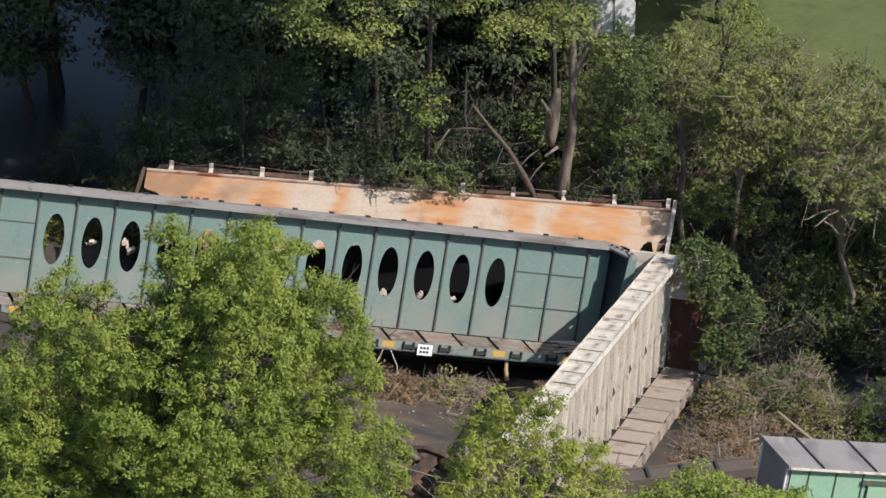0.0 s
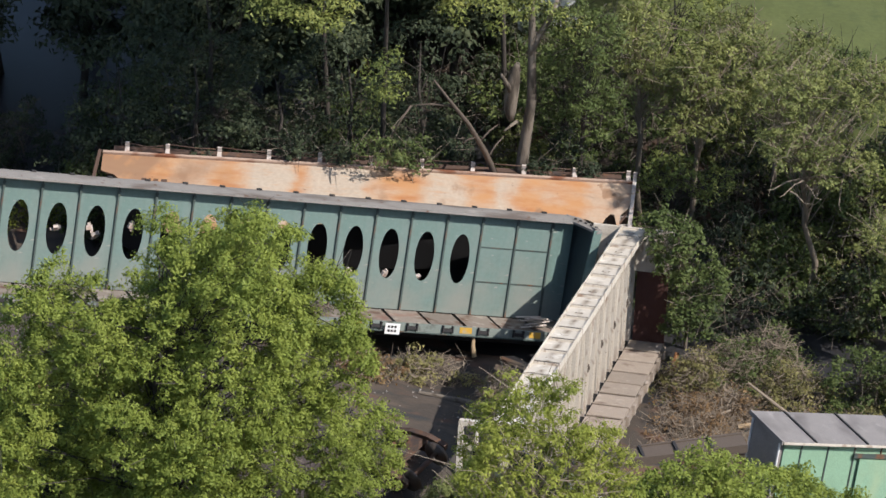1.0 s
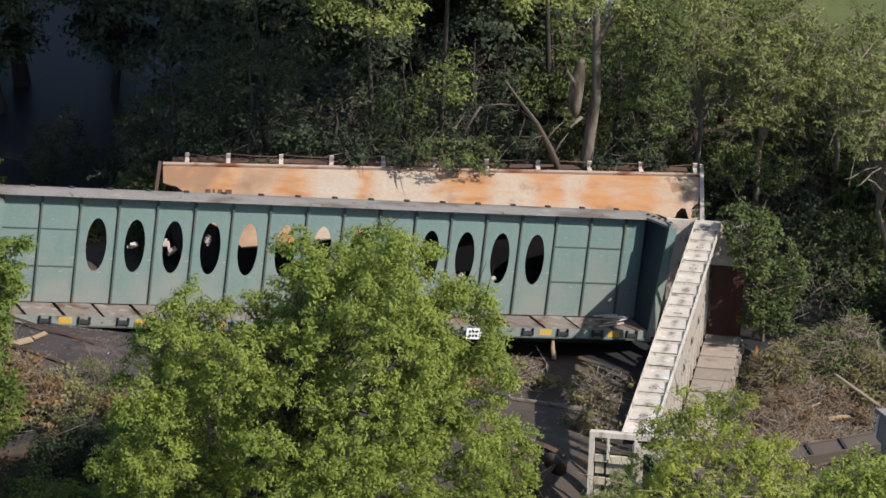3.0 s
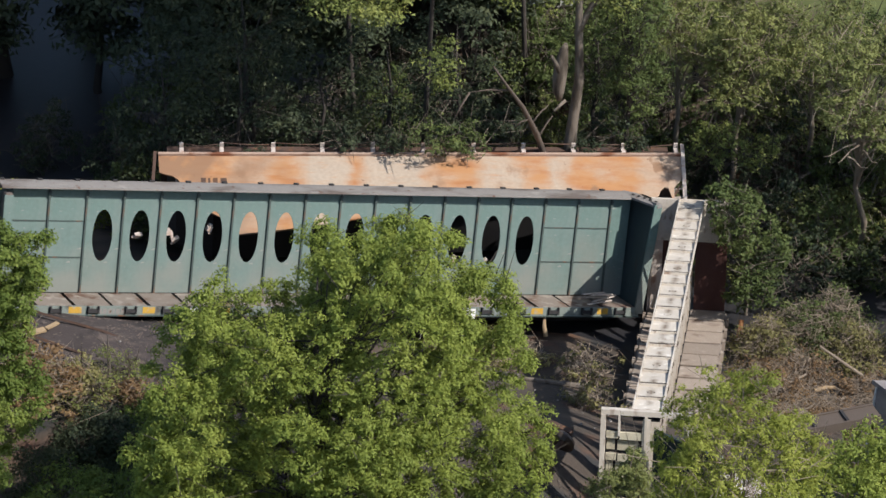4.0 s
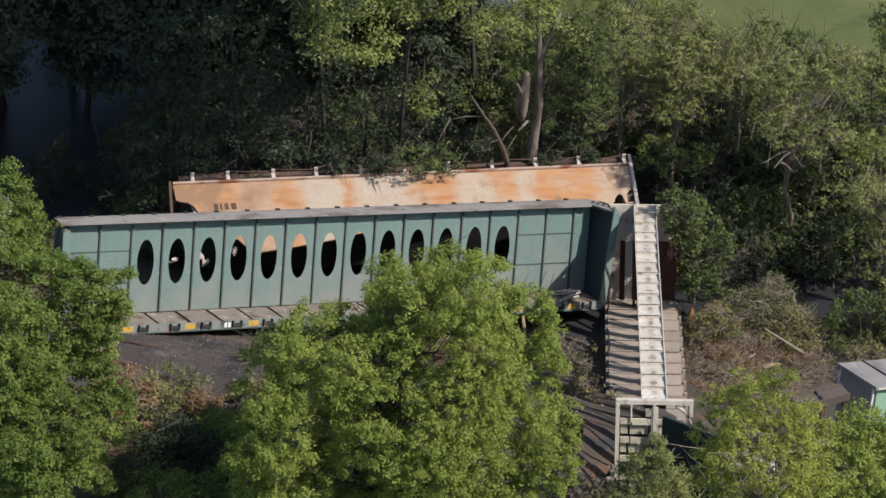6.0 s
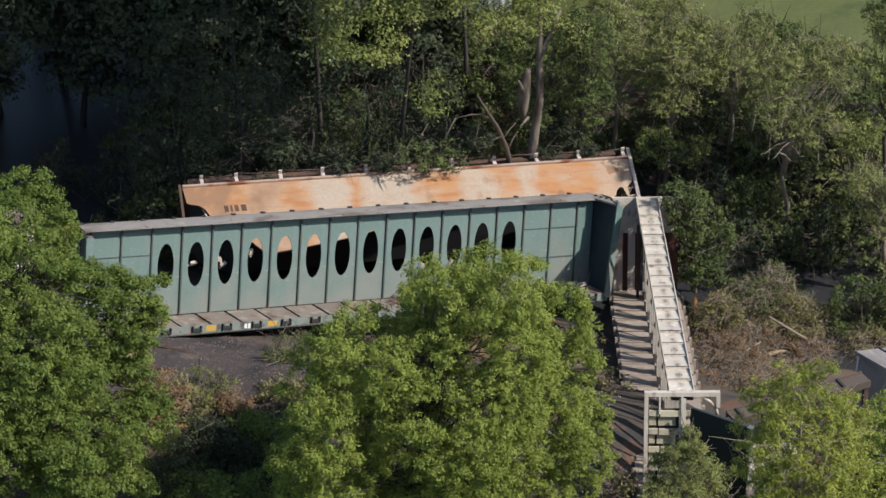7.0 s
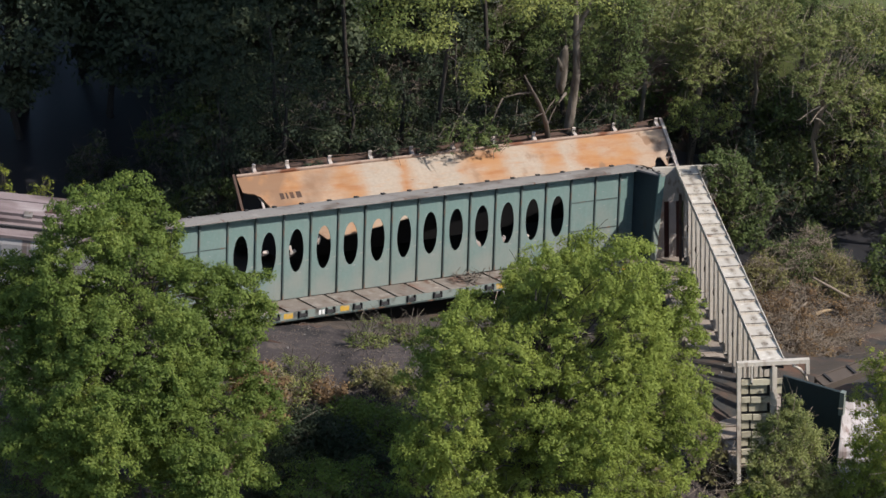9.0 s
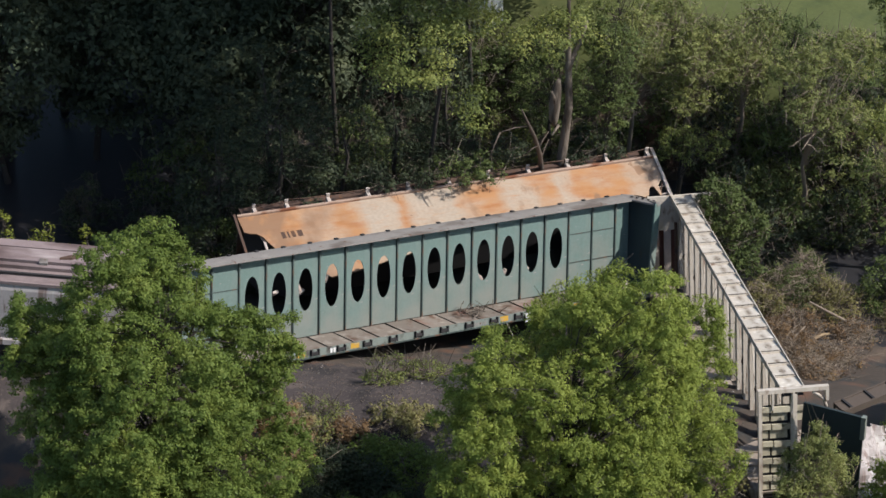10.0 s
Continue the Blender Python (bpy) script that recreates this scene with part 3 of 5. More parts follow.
def grey_car():
    car = thing("flatcar", GREY, "derailed pale grey flatcar with an open truss, sloping down the bank", "railcar")
    H, L, n, C, D, B = 3.74, 21.0, 18, 0.42, 1.3, 1.24
    r = random.Random(5)
    # chord coloured dark so the gaps between its pale sheets read as shadow
    tc = part("top_chord", Shape().box((-C + 0.05, 0, H - 0.2), (C - 0.05, L, H - 0.14)), M_DARK, car)
    for x in (-C, C - 0.035):
        for i in range(n // 2):
            y0, y1 = L * 2 * i / n, L * 2 * (i + 1) / n
            z = r.uniform(-0.012, 0.012)
            part("edge_rail", Shape().box((x, y0 + 0.015, H - 0.1 + z), (x + 0.035, y1 - 0.015, H + 0.1 + z)), M_GREYCAR, tc)
    # I-section posts, with a lug at mid height
    post = Shape().box((-0.11, -0.15, 0), (0.11, -0.125, H - 0.1)).box((-0.11, 0.125, 0), (0.11, 0.15, H - 0.1)).box((-0.012, -0.125, 0), (0.012, 0.125, H - 0.1)).mesh("post", M_GREYCAR)
    lug = Shape().box((-0.13, -0.05, -0.12), (0.13, 0.05, 0.12)).box((-0.16, -0.02, -0.06), (0.16, 0.02, 0.06)).mesh("lug", M_TIE)
    knee = Shape().add([(-0.02, 0.13, 0.1), (-0.02, 0.55, 0.1), (-0.02, 0.13, 0.75), (0.02, 0.13, 0.1), (0.02, 0.55, 0.1), (0.02, 0.13, 0.75)], [(0, 2, 1), (3, 4, 5), (0, 1, 4, 3), (1, 2, 5, 4), (2, 0, 3, 5)]).mesh("knee", M_GREYCAR)
    for i in range(n + 1):
        y = L * i / n
        p = part("post", post, None, car)
        p.location = (0, y, 0)
        p.rotation_euler = (r.uniform(-0.02, 0.02), r.uniform(-0.006, 0.006), 0)
        if 0 < i < n and i % 2:
            q = part("lug", lug, None, p, "dark rusty lug")
            q.location = (0, 0, 1.55 + r.uniform(-0.1, 0.1))
        if i == n:
            continue
        q = part("knee", knee, None, p)
        y2 = L * (i + 1) / n
        # sheets of the chord, each lapped over the next, with a raised cross angle and a pair of lugs
        z = r.uniform(-0.006, 0.006)
        part("cover_plate", Shape().add([(x, yy, zz + z) for yy, zt in ((y + 0.17, 0.07), (y2 + 0.03, 0.0)) for x, zz in ((-C + 0.04, H + zt - 0.02), (C - 0.04, H + zt - 0.02), (C - 0.04, H + zt), (-C + 0.04, H + zt))], [(3, 2, 1, 0), (4, 5, 6, 7), (0, 1, 5, 4), (1, 2, 6, 5), (2, 3, 7, 6), (3, 0, 4, 7)]), M_CHORD, tc)
        part("cross_angle", Shape().box((-C + 0.05, y + 0.015, H - 0.03), (C - 0.05, y + 0.04, H + 0.075)), M_GREYCAR, tc)
        if i % 2:
            for x in (-0.12, 0.06):
                part("lug", Shape().box((x, y + 0.5, H + 0.015), (x + 0.05, y + 0.57, H + 0.05)), M_TIE, tc)
        a, b = ((0, y + 0.14, 0.1), (0, y2 - 0.14, H - 0.15)) if i % 2 else ((0, y + 0.14, H - 0.15), (0, y2 - 0.14, 0.1))
        part("diagonal", Shape().beam(a, b, 0.05, 0.12, (1, 0, 0)), M_GREYCAR, car)
        for s in (-1, 1):
            z = r.uniform(-0.015, 0.015)
            xo = D + r.uniform(-0.05, 0.03)
            part("deck_plate", Shape().box((min(s * 0.13, s * xo), y + 0.03, -0.06 + z), (max(s * 0.13, s * xo), y2 - 0.03, z)), M_GREYDECK, car)
            part("deck_batten", Shape().box((min(s * 0.14, s * (D - 0.03)), y - 0.035, 0.016), (max(s * 0.14, s * (D - 0.03)), y + 0.025, 0.05)), M_GREYDECK, car)
            part("stake_pocket", Shape().box((min(s * (D + 0.035), s * (D + 0.13)), y + 0.3, -0.3), (max(s * (D + 0.035), s * (D + 0.13)), y + 0.55, 0.0)), M_GREYDECK, car)
    part("centre_sill", Shape().box((-0.35, 0.1, -0.8), (0.35, L - 0.1, -0.13)), M_DARK, car)
    part("floor", Shape().box((-D + 0.04, 0.1, -0.22), (D - 0.04, L - 0.1, -0.1)), M_DARK, car)
    for s in (-1, 1):
        part("side_sill", Shape().box((s * D - 0.03, 0, -0.45), (s * D + 0.03, L, -0.085)), M_GREYDECK, car)
    # near bulkhead: frame, boards behind it, a torn half
    nb = part("bulkhead", Shape().box((-B, -0.12, H - 0.03), (B, 0.1, H + 0.11)).box((B - 0.12, -0.12, H - 0.42), (B, 0.1, H - 0.032)), M_GREYCAR, car)
    for x, z0, wd in ((-B, -0.6, 0.13), (-0.04, 0.9, 0.08), (-0.76, H - 0.62, 0.05)):
        part("upright", Shape().box((x, -0.15, z0), (x + wd, 0.06, H - 0.034)), M_GREYCAR, nb)
    for j in range(5):
        z = H - 0.72 - j * 0.64
        o = r.uniform(-0.05, 0.05)
        part("slat", Shape().box((-B + 0.16, -0.09, z), (-0.77 + o, 0.0, z + 0.19)).box((-0.73 + o, -0.1, z - 0.02), (-0.1, 0.0, z + 0.18)), M_BLOCK, nb)
        part("panel", Shape().box((-B + 0.17, 0.02, z - 0.36), (-0.86 + o, 0.06, z - 0.07)).box((-0.79 + o, 0.01, z - 0.37), (-0.2, 0.06, z - 0.07)), M_BLOCK, nb)
        # near-black sheet added so the gaps between boards look shaded
        part("backing", Shape().box((-B + 0.14, 0.07, z - 0.43), (-0.09, 0.1, z + 0.2)), M_DARK, nb, "dark sheet standing for shade in the gaps between boards")
        if j < 1:
            part("slat", Shape().box((0.08, -0.08, z), (0.62, 0.0, z + 0.17)), M_BLOCK, nb)
            part("panel", Shape().box((0.12, 0.02, z - 0.4), (0.38, 0.06, z - 0.06)), M_BLOCK, nb)
    arch = [(0.3 + 0.86 * math.sin(a), -0.02, H - 0.75 + 0.72 * math.cos(a)) for a in np.linspace(0.45, 1.5, 7)]
    part("strap", Shape().tube(arch, [0.06] * 7, 6), M_GREYCAR, nb)
    # far bulkhead: pale top band over brown sheeting
    fb = part("bulkhead", Shape().box((-B - 0.1, L - 0.05, H - 1.36), (B + 0.08, L + 0.1, H + 0.06)), M_GREYCAR, car)
    part("sheet", Shape().box((0.2, L + 0.02, -0.3), (B, L + 0.08, H - 1.362)), M_BROWN, fb, "brown rusted sheet")
    part("sheet", Shape().box((-B, L + 0.04, -0.3), (-0.2, L + 0.09, H - 1.362)), M_BROWN, fb, "brown rusted sheet")
    for x, wd in ((-B - 0.08, 0.42), (-0.7, 0.28)):
        part("board", Shape().box((x, L - 0.06, -0.3), (x + wd, L + 0.02, H - 1.362)), M_RUSTWHITE, fb, "rust-streaked pale board")
    part("upright", Shape().box((-0.4, L - 0.9, -0.1), (-0.3, L - 0.75, H - 0.8)), M_RUSTDARK, fb)
    part("upright", Shape().box((-B - 0.1, L - 0.3, -0.2), (-B, L - 0.2, H - 1.2)), M_RUSTWHITE, fb)
    return car


grey_car()

# ---- rusty hopper lying on its side ----
RX = Vector((0.955, -0.293, -0.05)).normalized()
RY = Vector((0.3, 0.945, 0.165))
RY = (RY - RX * RY.dot(RX)).normalized()
RUSTY = axes((-3.06, 7.35, 4.14), RX, RY, RX.cross(RY))


def rust_car():
    rc = thing("hopper_car", RUSTY, "rusted white covered hopper lying on its side in the creek", "railcar")
    top = [(0, 0), (0.03, -0.95), (0.2, -1.04), (0.45, -1.12), (0.66, -1.35), (0.8, -1.75), (1.05, -2.4), (1.6, -3.0), (2.1, -3.4), (2.6, -4.22), (3.7, -4.06), (4.8, -3.8), (5.8, -3.58), (7.4, -3.1), (9.0, -2.6), (13.6, -2.1), (15.4, -2.0), (16.1, -2.1), (16.4, -2.3), (16.62, -2.2), (16.72, -1.9), (16.86, -1.72), (17.0, -1.75), (17.06, -2.3), (17.14, -2.3), (17.2, -1.72), (17.42, -1.42), (17.6, -1.0), (17.66, 0)]
    m = len(top)
    side = Shape().add([(x, y, 0) for x, y in top] + [(x, y, -0.05) for x, y in top], [tuple(reversed(range(m))), tuple(range(m, 2 * m))] + [(i, (i + 1) % m, (i + 1) % m + m, i + m) for i in range(m)])
    part("side_sheet", side, M_RUST, rc, "white paint with broad orange rust streaks")
    low = [(0.3, -0.1), (0.6, -1.5), (1.8, -2.6), (8, -2.3), (13.4, -1.9), (15, -1.9), (16.4, -1.5), (16.9, -0.1)]
    k = len(low)
    body = Shape().add([(x, y, -0.06) for x, y in low] + [(x, y * 0.75, -2.9) for x, y in low], [tuple(reversed(range(k))), tuple(range(k, 2 * k))] + [(i, (i + 1) % k, (i + 1) % k + k, i + k) for i in range(k)])
    # near-black instead of rust, so the body looks shaded through the ovals
    part("body", body, M_DARK, rc, "hopper body coloured near-black to read as shaded")
    part("roof_edge", Shape().box((0, -0.06, 0.005), (17.66, 0.05, 0.09)), M_RUSTEDGE, rc)
    part("roof", Shape().box((0.1, 0.052, -2.9), (17.6, 0.12, -0.05)), M_RUSTDARK, rc)
    xs = (0.78, 2.12, 3.85, 5.5, 7.2, 8.9, 10.6, 12.3, 14.0, 15.7, 17.5)
    for x in xs:
        part("bracket", Shape().box((x - 0.07, 0.053, -0.15), (x + 0.07, 0.42, 0.05)).box((x - 0.07, 0.36, -0.15), (x + 0.07, 0.42, 0.22)), M_RUSTWHITE, rc, "pale bracket")
    r = random.Random(9)
    for j in range(10):
        a = Vector((xs[j], 0.42, 0.16 + r.uniform(-0.05, 0.05)))
        b = Vector((xs[j + 1], 0.42, 0.16 + r.uniform(-0.05, 0.05)))
        part("handrail", Shape().tube([a, a.lerp(b, 0.5) + Vector((0, 0, r.uniform(-0.14, 0.05))), b], [0.022] * 3, 5), M_RUSTDARK, rc)
    part("running_board", Shape().box((0.3, 0.3, -0.32), (17.3, 0.8, -0.26)), M_RUSTDARK, rc)
    # end frames and ladders
    part("end_post", Shape().beam((-0.1, 0.1, 0.02), (-0.25, -2.6, -0.1), 0.1, 0.12), M_RUSTDARK, rc)
    part("end_post", Shape().beam((0.7, -1.0, -0.1), (0.62, -2.6, -0.16), 0.09, 0.1), M_RUSTWHITE, rc)
    part("end_post", Shape().beam((17.74, 0.5, 0.06), (17.46, -2.7, -0.04), 0.13, 0.12), M_RUSTWHITE, rc, "pale end post")
    part("end_post", Shape().beam((17.2, -1.5, -0.12), (17.1, -2.7, -0.16), 0.09, 0.1), M_CAP, rc)
    for y in (-1.3, -1.75, -2.2):
        part("rung", Shape().beam((17.6, y, -0.03), (17.12, y + 0.04, -0.12), 0.04, 0.04), M_RUSTWHITE, rc)
    part("brace", Shape().beam((17.66, -1.15, -0.02), (17.05, -2.3, -0.12), 0.06, 0.06), M_RUSTDARK, rc)
    # reporting mark as plain bars
    for x, w in ((1.4, 0.16), (1.64, 0.07), (1.8, 0.15), (2.05, 0.2)):
        part("lettering", Shape().box((x, -1.62, 0.003), (x + w, -1.25, 0.007)), M_RUSTDARK, rc)
    return rc


rust_car()

# ---- green car with the grey roof ----
BX = Vector((0.98, 0.0, -0.2)).normalized()
BY = Vector((0.3, 2.3, -0.4))
BY = (BY - BX * BY.dot(BX)).normalized()
BOXC = axes((10.1, -18.2, 7.02), BX, BY, BX.cross(BY))


def box_car():
    bc = thing("boxcar", BOXC, "faded green boxcar with a grey sheet roof", "railcar")
    part("body", Shape().box((0.12, -2.100, -3.4), (14, -0.1, -0.1)), M_BRIGHTGREEN, bc)
    rf = part("roof", Shape().box((0, -2.250, -0.09), (14.1, 0, 0.0)), M_ROOF, bc)
    for i in range(9):
        part("seam", Shape().box((0.95 + i * 1.55, -2.250, 0.002), (1.0 + i * 1.55, 0, 0.04)), M_DARK, rf)
    for i in range(17):
        part("side_post", Shape().box((0.62 + i * 0.8, -2.130, -3.4), (0.655 + i * 0.8, -2.101, -0.1)), M_GREEN_RIB, bc)
    part("end_trim", Shape().box((-0.05, -2.250, -0.1), (-0.003, 0.02, 0.02)), M_ROOF, rf, "grey roof end")
    part("end_wall", Shape().box((0.02, -2.050, -3.4), (0.115, -0.15, -0.1)), M_ROOF, bc, "grey ribbed end wall")
    for y in (-2.08, -0.22):
        part("corner_post", Shape().box((-0.02, y, -3.4), (0.017, y + 0.07, -0.11)), M_WHITE, bc, "white corner post")
    part("eave", Shape().box((0, -2.285, -0.07), (14.1, -2.253, -0.01)), M_GREYCAR, rf)
    part("door_track", Shape().box((2.2, -2.210, -0.42), (8, -2.160, -0.3)), M_GREEN_RIB, bc)
    part("door", Shape().box((2.4, -2.200, -3.3), (5.6, -2.155, -0.46)), M_BRIGHTGREEN, bc)


box_car()

# ---- loose beam, torn plate, ties ----
bm_ = thing("steel_beam", axes((4.1, -19.6, 7.2), (0.995, -0.09, 0.03), (0.09, 0.995, 0), (-0.03, 0, 1)), "grey broken underframe beam with cross slots beside the boxcar", "beam")
part("web", Shape().box((0, -0.3, -0.1), (5.1, 0.3, 0)), M_TIE, bm_)
for i in range(5):
    part("slot", Shape().box((0.3 + i * 0.95, -0.26, 0.002), (0.38 + i * 0.95, 0.28, 0.06)), M_DARK, bm_)
for y in (-0.32, 0.26):
    part("flange", Shape().box((0, y, -0.22), (5.1, y + 0.06, 0.04)), M_TIE, bm_)
for x in (3.1, 4.1, 4.9):
    part("leg", Shape().box((x, -0.25, -2.9), (x + 0.16, -0.1, -0.1)), M_RUSTDARK, bm_)
pl = thing("steel_plate", axes((2.85, -19.15, 7.72), (0.48, -0.87, -0.02), (0.87, 0.48, 0.0), (0.01, 0.01, 1.0)), "torn dark green steel plate by the grey bulkhead, darkened for shade", "plate")
# sheet colour lowered to carry the shade it hangs in; the rim stays green
bevel(part("sheet", Shape().box((0, -0.05, -3.4), (2.2, 0.05, 0)), M_DARKGREEN, pl), 0.02)
part("rim", Shape().box((2.1, -0.09, -0.9), (2.26, 0.09, 0.02)), M_GREEN, pl)

ts = thing("torn_sheet", pose(4.3, -20.9, ground_z(4.3, -20.9), 0, 0, 12), "crumpled pale sheet metal leaning by the dark plate", "scrap")
r = random.Random(12)
n = 12
rise = (6.25 - ts.location.z) / (n - 1)
pts = [(0.24 * i + 0.04 * j + r.uniform(-0.04, 0.04), 0.12 * j + r.uniform(-0.09, 0.09) - 0.25 * abs(math.sin(i * 0.9)), rise * j * (1 - 0.04 * i) + r.uniform(-0.04, 0.04)) for j in range(n) for i in range(n)]
pts += [(x, y + 0.02, z) for x, y, z in pts]
fs = [(j * n + i, j * n + i + 1, (j + 1) * n + i + 1, (j + 1) * n + i) for j in range(n - 1) for i in range(n - 1)]
part("sheet", Shape().add(pts, fs + [tuple(q + n * n for q in reversed(f)) for f in fs]), M_HOPPER, ts)


def wheel_truck(m, label):
    """A freight truck: two side frames, two axles with wheels, a bolster."""
    t = thing("wheel_truck", m, label, "train truck")
    for x in (-0.88, 0.88):
        ax = part("axle", Shape().tube([(x, -0.95, 0), (x, 0.95, 0)], [0.09, 0.09], 10), M_RUSTDARK, t)
        for y in (-0.75, 0.75):
            e = 1 if y > 0 else -1
            part("wheel", Shape().tube([(x, y - 0.02 * e, 0), (x, y + 0.03 * e, 0), (x, y + 0.031 * e, 0), (x, y - 0.07 * e, 0), (x, y - 0.1 * e, 0)], [0.3, 0.42, 0.42, 0.42, 0.47], 24), M_WHEEL, ax)
    for y in (-1.0, 1.0):
        f = Shape()
        f.beam((-1.1, y, 0.14), (-0.4, y, 0.34), 0.18, 0.16).beam((-0.4, y, 0.34), (0.4, y, 0.34), 0.18, 0.16).beam((0.4, y, 0.34), (1.1, y, 0.14), 0.18, 0.16)
        f.beam((-1.0, y, 0.02), (-0.3, y, -0.28), 0.16, 0.12).beam((-0.3, y, -0.28), (0.3, y, -0.28), 0.16, 0.12).beam((0.3, y, -0.28), (1.0, y, 0.02), 0.16, 0.12)
        part("side_frame", f, M_RUSTDARK, t)
        for x in (-0.14, 0, 0.14):
            part("spring", Shape().tube([(x, y, -0.22), (x, y, 0.12)], [0.055, 0.055], 8), M_RUSTDARK, t)
    part("bolster", Shape().box((-0.2, -1.1, 0.06), (0.2, 1.1, 0.3)), M_RUSTDARK, t)
    part("bowl", Shape().tube([(0, 0, 0.28), (0, 0, 0.38)], [0.22, 0.22], 16), M_WHEEL, t)


wheel_truck(pose(1.27, -14.24, ground_z(1.27, -14.24) + 0.3, 14, -8, -58) @ Matrix.Scale(0.86, 4), "rusty wheel truck torn loose on the bank")


def track():
    """Two rails and worn ties along the top of the bank, stopping at the washout."""
    a, u = Vector((-22.8, 10.4)), Vector((0.69, -0.724))
    v = Vector((u.y, -u.x))
    for side in (-0.72, 0.72):
        pts = []
        for i in range(17):
            p = a + u * (i * 1.45) + v * side
            sag = 0.0 if i < 13 else -0.05 * (i - 12) ** 1.5
            pts.append((p.x, p.y, ground_z(p.x, p.y) + 0.16 + sag))
        rl = thing("rail", Matrix.Identity(4), "brown rusty rail along the bank", "rail", "rails on the bank")
        part("head", Shape().tube(pts, [0.05] * 17, 4), M_RUSTDARK, rl)
    r = random.Random(3)
    tie = Shape().box((-1.3, -0.12, -0.1), (1.3, 0.12, 0.08)).mesh("tie", M_TIE)
    for i in range(24):
        p = a + u * (i * 0.6)
        o = new("railroad_tie", tie)
        o.matrix_world = pose(p.x, p.y, ground_z(p.x, p.y) + r.uniform(-0.09, -0.03), 0, 0, math.degrees(math.atan2(v.y, v.x)) + r.uniform(-3, 3))
        tagged(o, "weathered wooden railroad tie in ballast", "tie", "ties under the rails")


track()

# ---- grey hopper on the bank ----
HX = Vector((0.79, -0.59, -0.1)).normalized()
HOP = axes((-12.3, 1.2, 4.3), HX, Vector((0, 0, 1)).cross(HX), HX.cross(Vector((0, 0, 1)).cross(HX)))


def hopper():
    hc = thing("hopper_car", HOP, "weathered grey covered hopper standing on the bank", "railcar")
    L = 15.0
    prof = [(-1.42, 1.3), (-1.52, 1.9), (-1.52, 3.75), (-1.42, 4.1), (-1.1, 4.3), (-0.5, 4.42), (0.5, 4.42), (1.1, 4.3), (1.42, 4.1), (1.52, 3.75), (1.52, 1.9), (1.42, 1.3)]
    prof = [(y * 0.84, z if z > 1.5 else z + 0.3) for y, z in prof]
    m = len(prof)
    s = Shape().add([(x, y, z) for x in (-L, 0) for y, z in prof], [(i, (i + 1) % m, (i + 1) % m + m, i + m) for i in range(m)] + [tuple(range(m)), tuple(reversed(range(m, 2 * m)))])
    part("body", s, M_HOPPER, hc)
    part("roof_sheet", Shape().add([(x, y, z + 0.012) for x in (-L, 0.02) for y, z in prof[3:9]], [(i, i + 1, i + 7, i + 6) for i in range(5)] + [(0, 5, 4, 3, 2, 1), (6, 7, 8, 9, 10, 11)] + [(0, 6, 11, 5)]), M_HATCH, hc, "purple-brown weathered roof sheet")
    part("side_sill", Shape().box((-L, -1.36, 1.45), (0, -1.2, 1.66)), M_HOPPER, hc)
    part("roof_rail", Shape().box((-L, -1.28, 4.0), (0.05, -1.12, 4.12)), M_HATCH, hc, "worn brown roof edge rail")
    part("roof_rail", Shape().box((-L, 1.12, 4.0), (0.05, 1.28, 4.12)), M_CAP, hc)
    part("running_board", Shape().box((-L, 0.5, 4.46), (0.1, 0.95, 4.5)), M_HATCH, hc)
    part("hatch_trough", Shape().box((-L + 0.4, -0.45, 4.422), (-0.4, 0.35, 4.56)), M_HATCH, hc, "pink-brown roof hatch")
    for y, z in ((-0.52, 4.425), (0.42, 4.425), (-0.98, 4.34), (1.0, 4.34)):
        part("roof_groove", Shape().box((-L, y - 0.045, z - 0.06), (0.02, y + 0.045, z + 0.025)), M_DARK, hc, "dark groove strip along the roof")
    for x in (-1.9, -5.3, -6.1, -9.8):
        part("dent", Shape().tube([(x - 0.4, -0.2, 4.566), (x, -0.1, 4.572), (x + 0.35, 0.1, 4.566)], [0.05, 0.12, 0.03], 7), M_RUSTDARK, hc, "torn rusty dent in the hatch")
    part("hatch_edge", Shape().box((-L, -0.75, 4.34), (0, -0.55, 4.5)), M_HATCH, hc)
    for i in range(8):
        part("hatch_clamp", Shape().box((-1.2 - i * 1.8, -0.62, 4.4), (-0.9 - i * 1.8, -0.3, 4.6)), M_CAP, hc)
        if i < 4:
            part("side_seam", Shape().box((-0.06 - i * 3.6, -1.29, 1.7), (-0.02 - i * 3.6, -1.279, 3.72)), M_HOPPER, hc)
    for x in (-13.4, -1.6):
        for dx in (-0.85, 0.85):
            for y in (-0.75, 0.75):
                part("wheel", Shape().tube([(x + dx, y - 0.07, 0.6), (x + dx, y + 0.07, 0.6)], [0.44, 0.44], 20), M_WHEEL, hc)
        part("truck_frame", Shape().box((x - 1.1, -1.1, 0.5), (x + 1.1, -0.9, 0.85)), M_DARK, hc)
    part("underframe", Shape().box((-L, -0.4, 0.7), (0, 0.4, 1.59)), M_DARK, hc)


hopper()

# ---- white shed beyond the trees ----
sh = thing("shed", pose(15.7, 17.0, ground_z(15.7, 17.0), 0, 0, -14), "white painted shed half hidden by trees", "shed")
part("wall", Shape().box((-1.3, -1, -0.5), (1.0, 2, 5.2)), M_WHITE, sh)
part("roof", Shape().beam((-1.4, 0.5, 5.3), (1.1, 0.5, 5.3), 3.4, 0.15), M_ROOF, sh)
for x in (-0.5, 0.2):
    part("board", Shape().box((x, -1.03, -0.5), (x + 0.05, -1.003, 4.2)), M_CAP, sh)


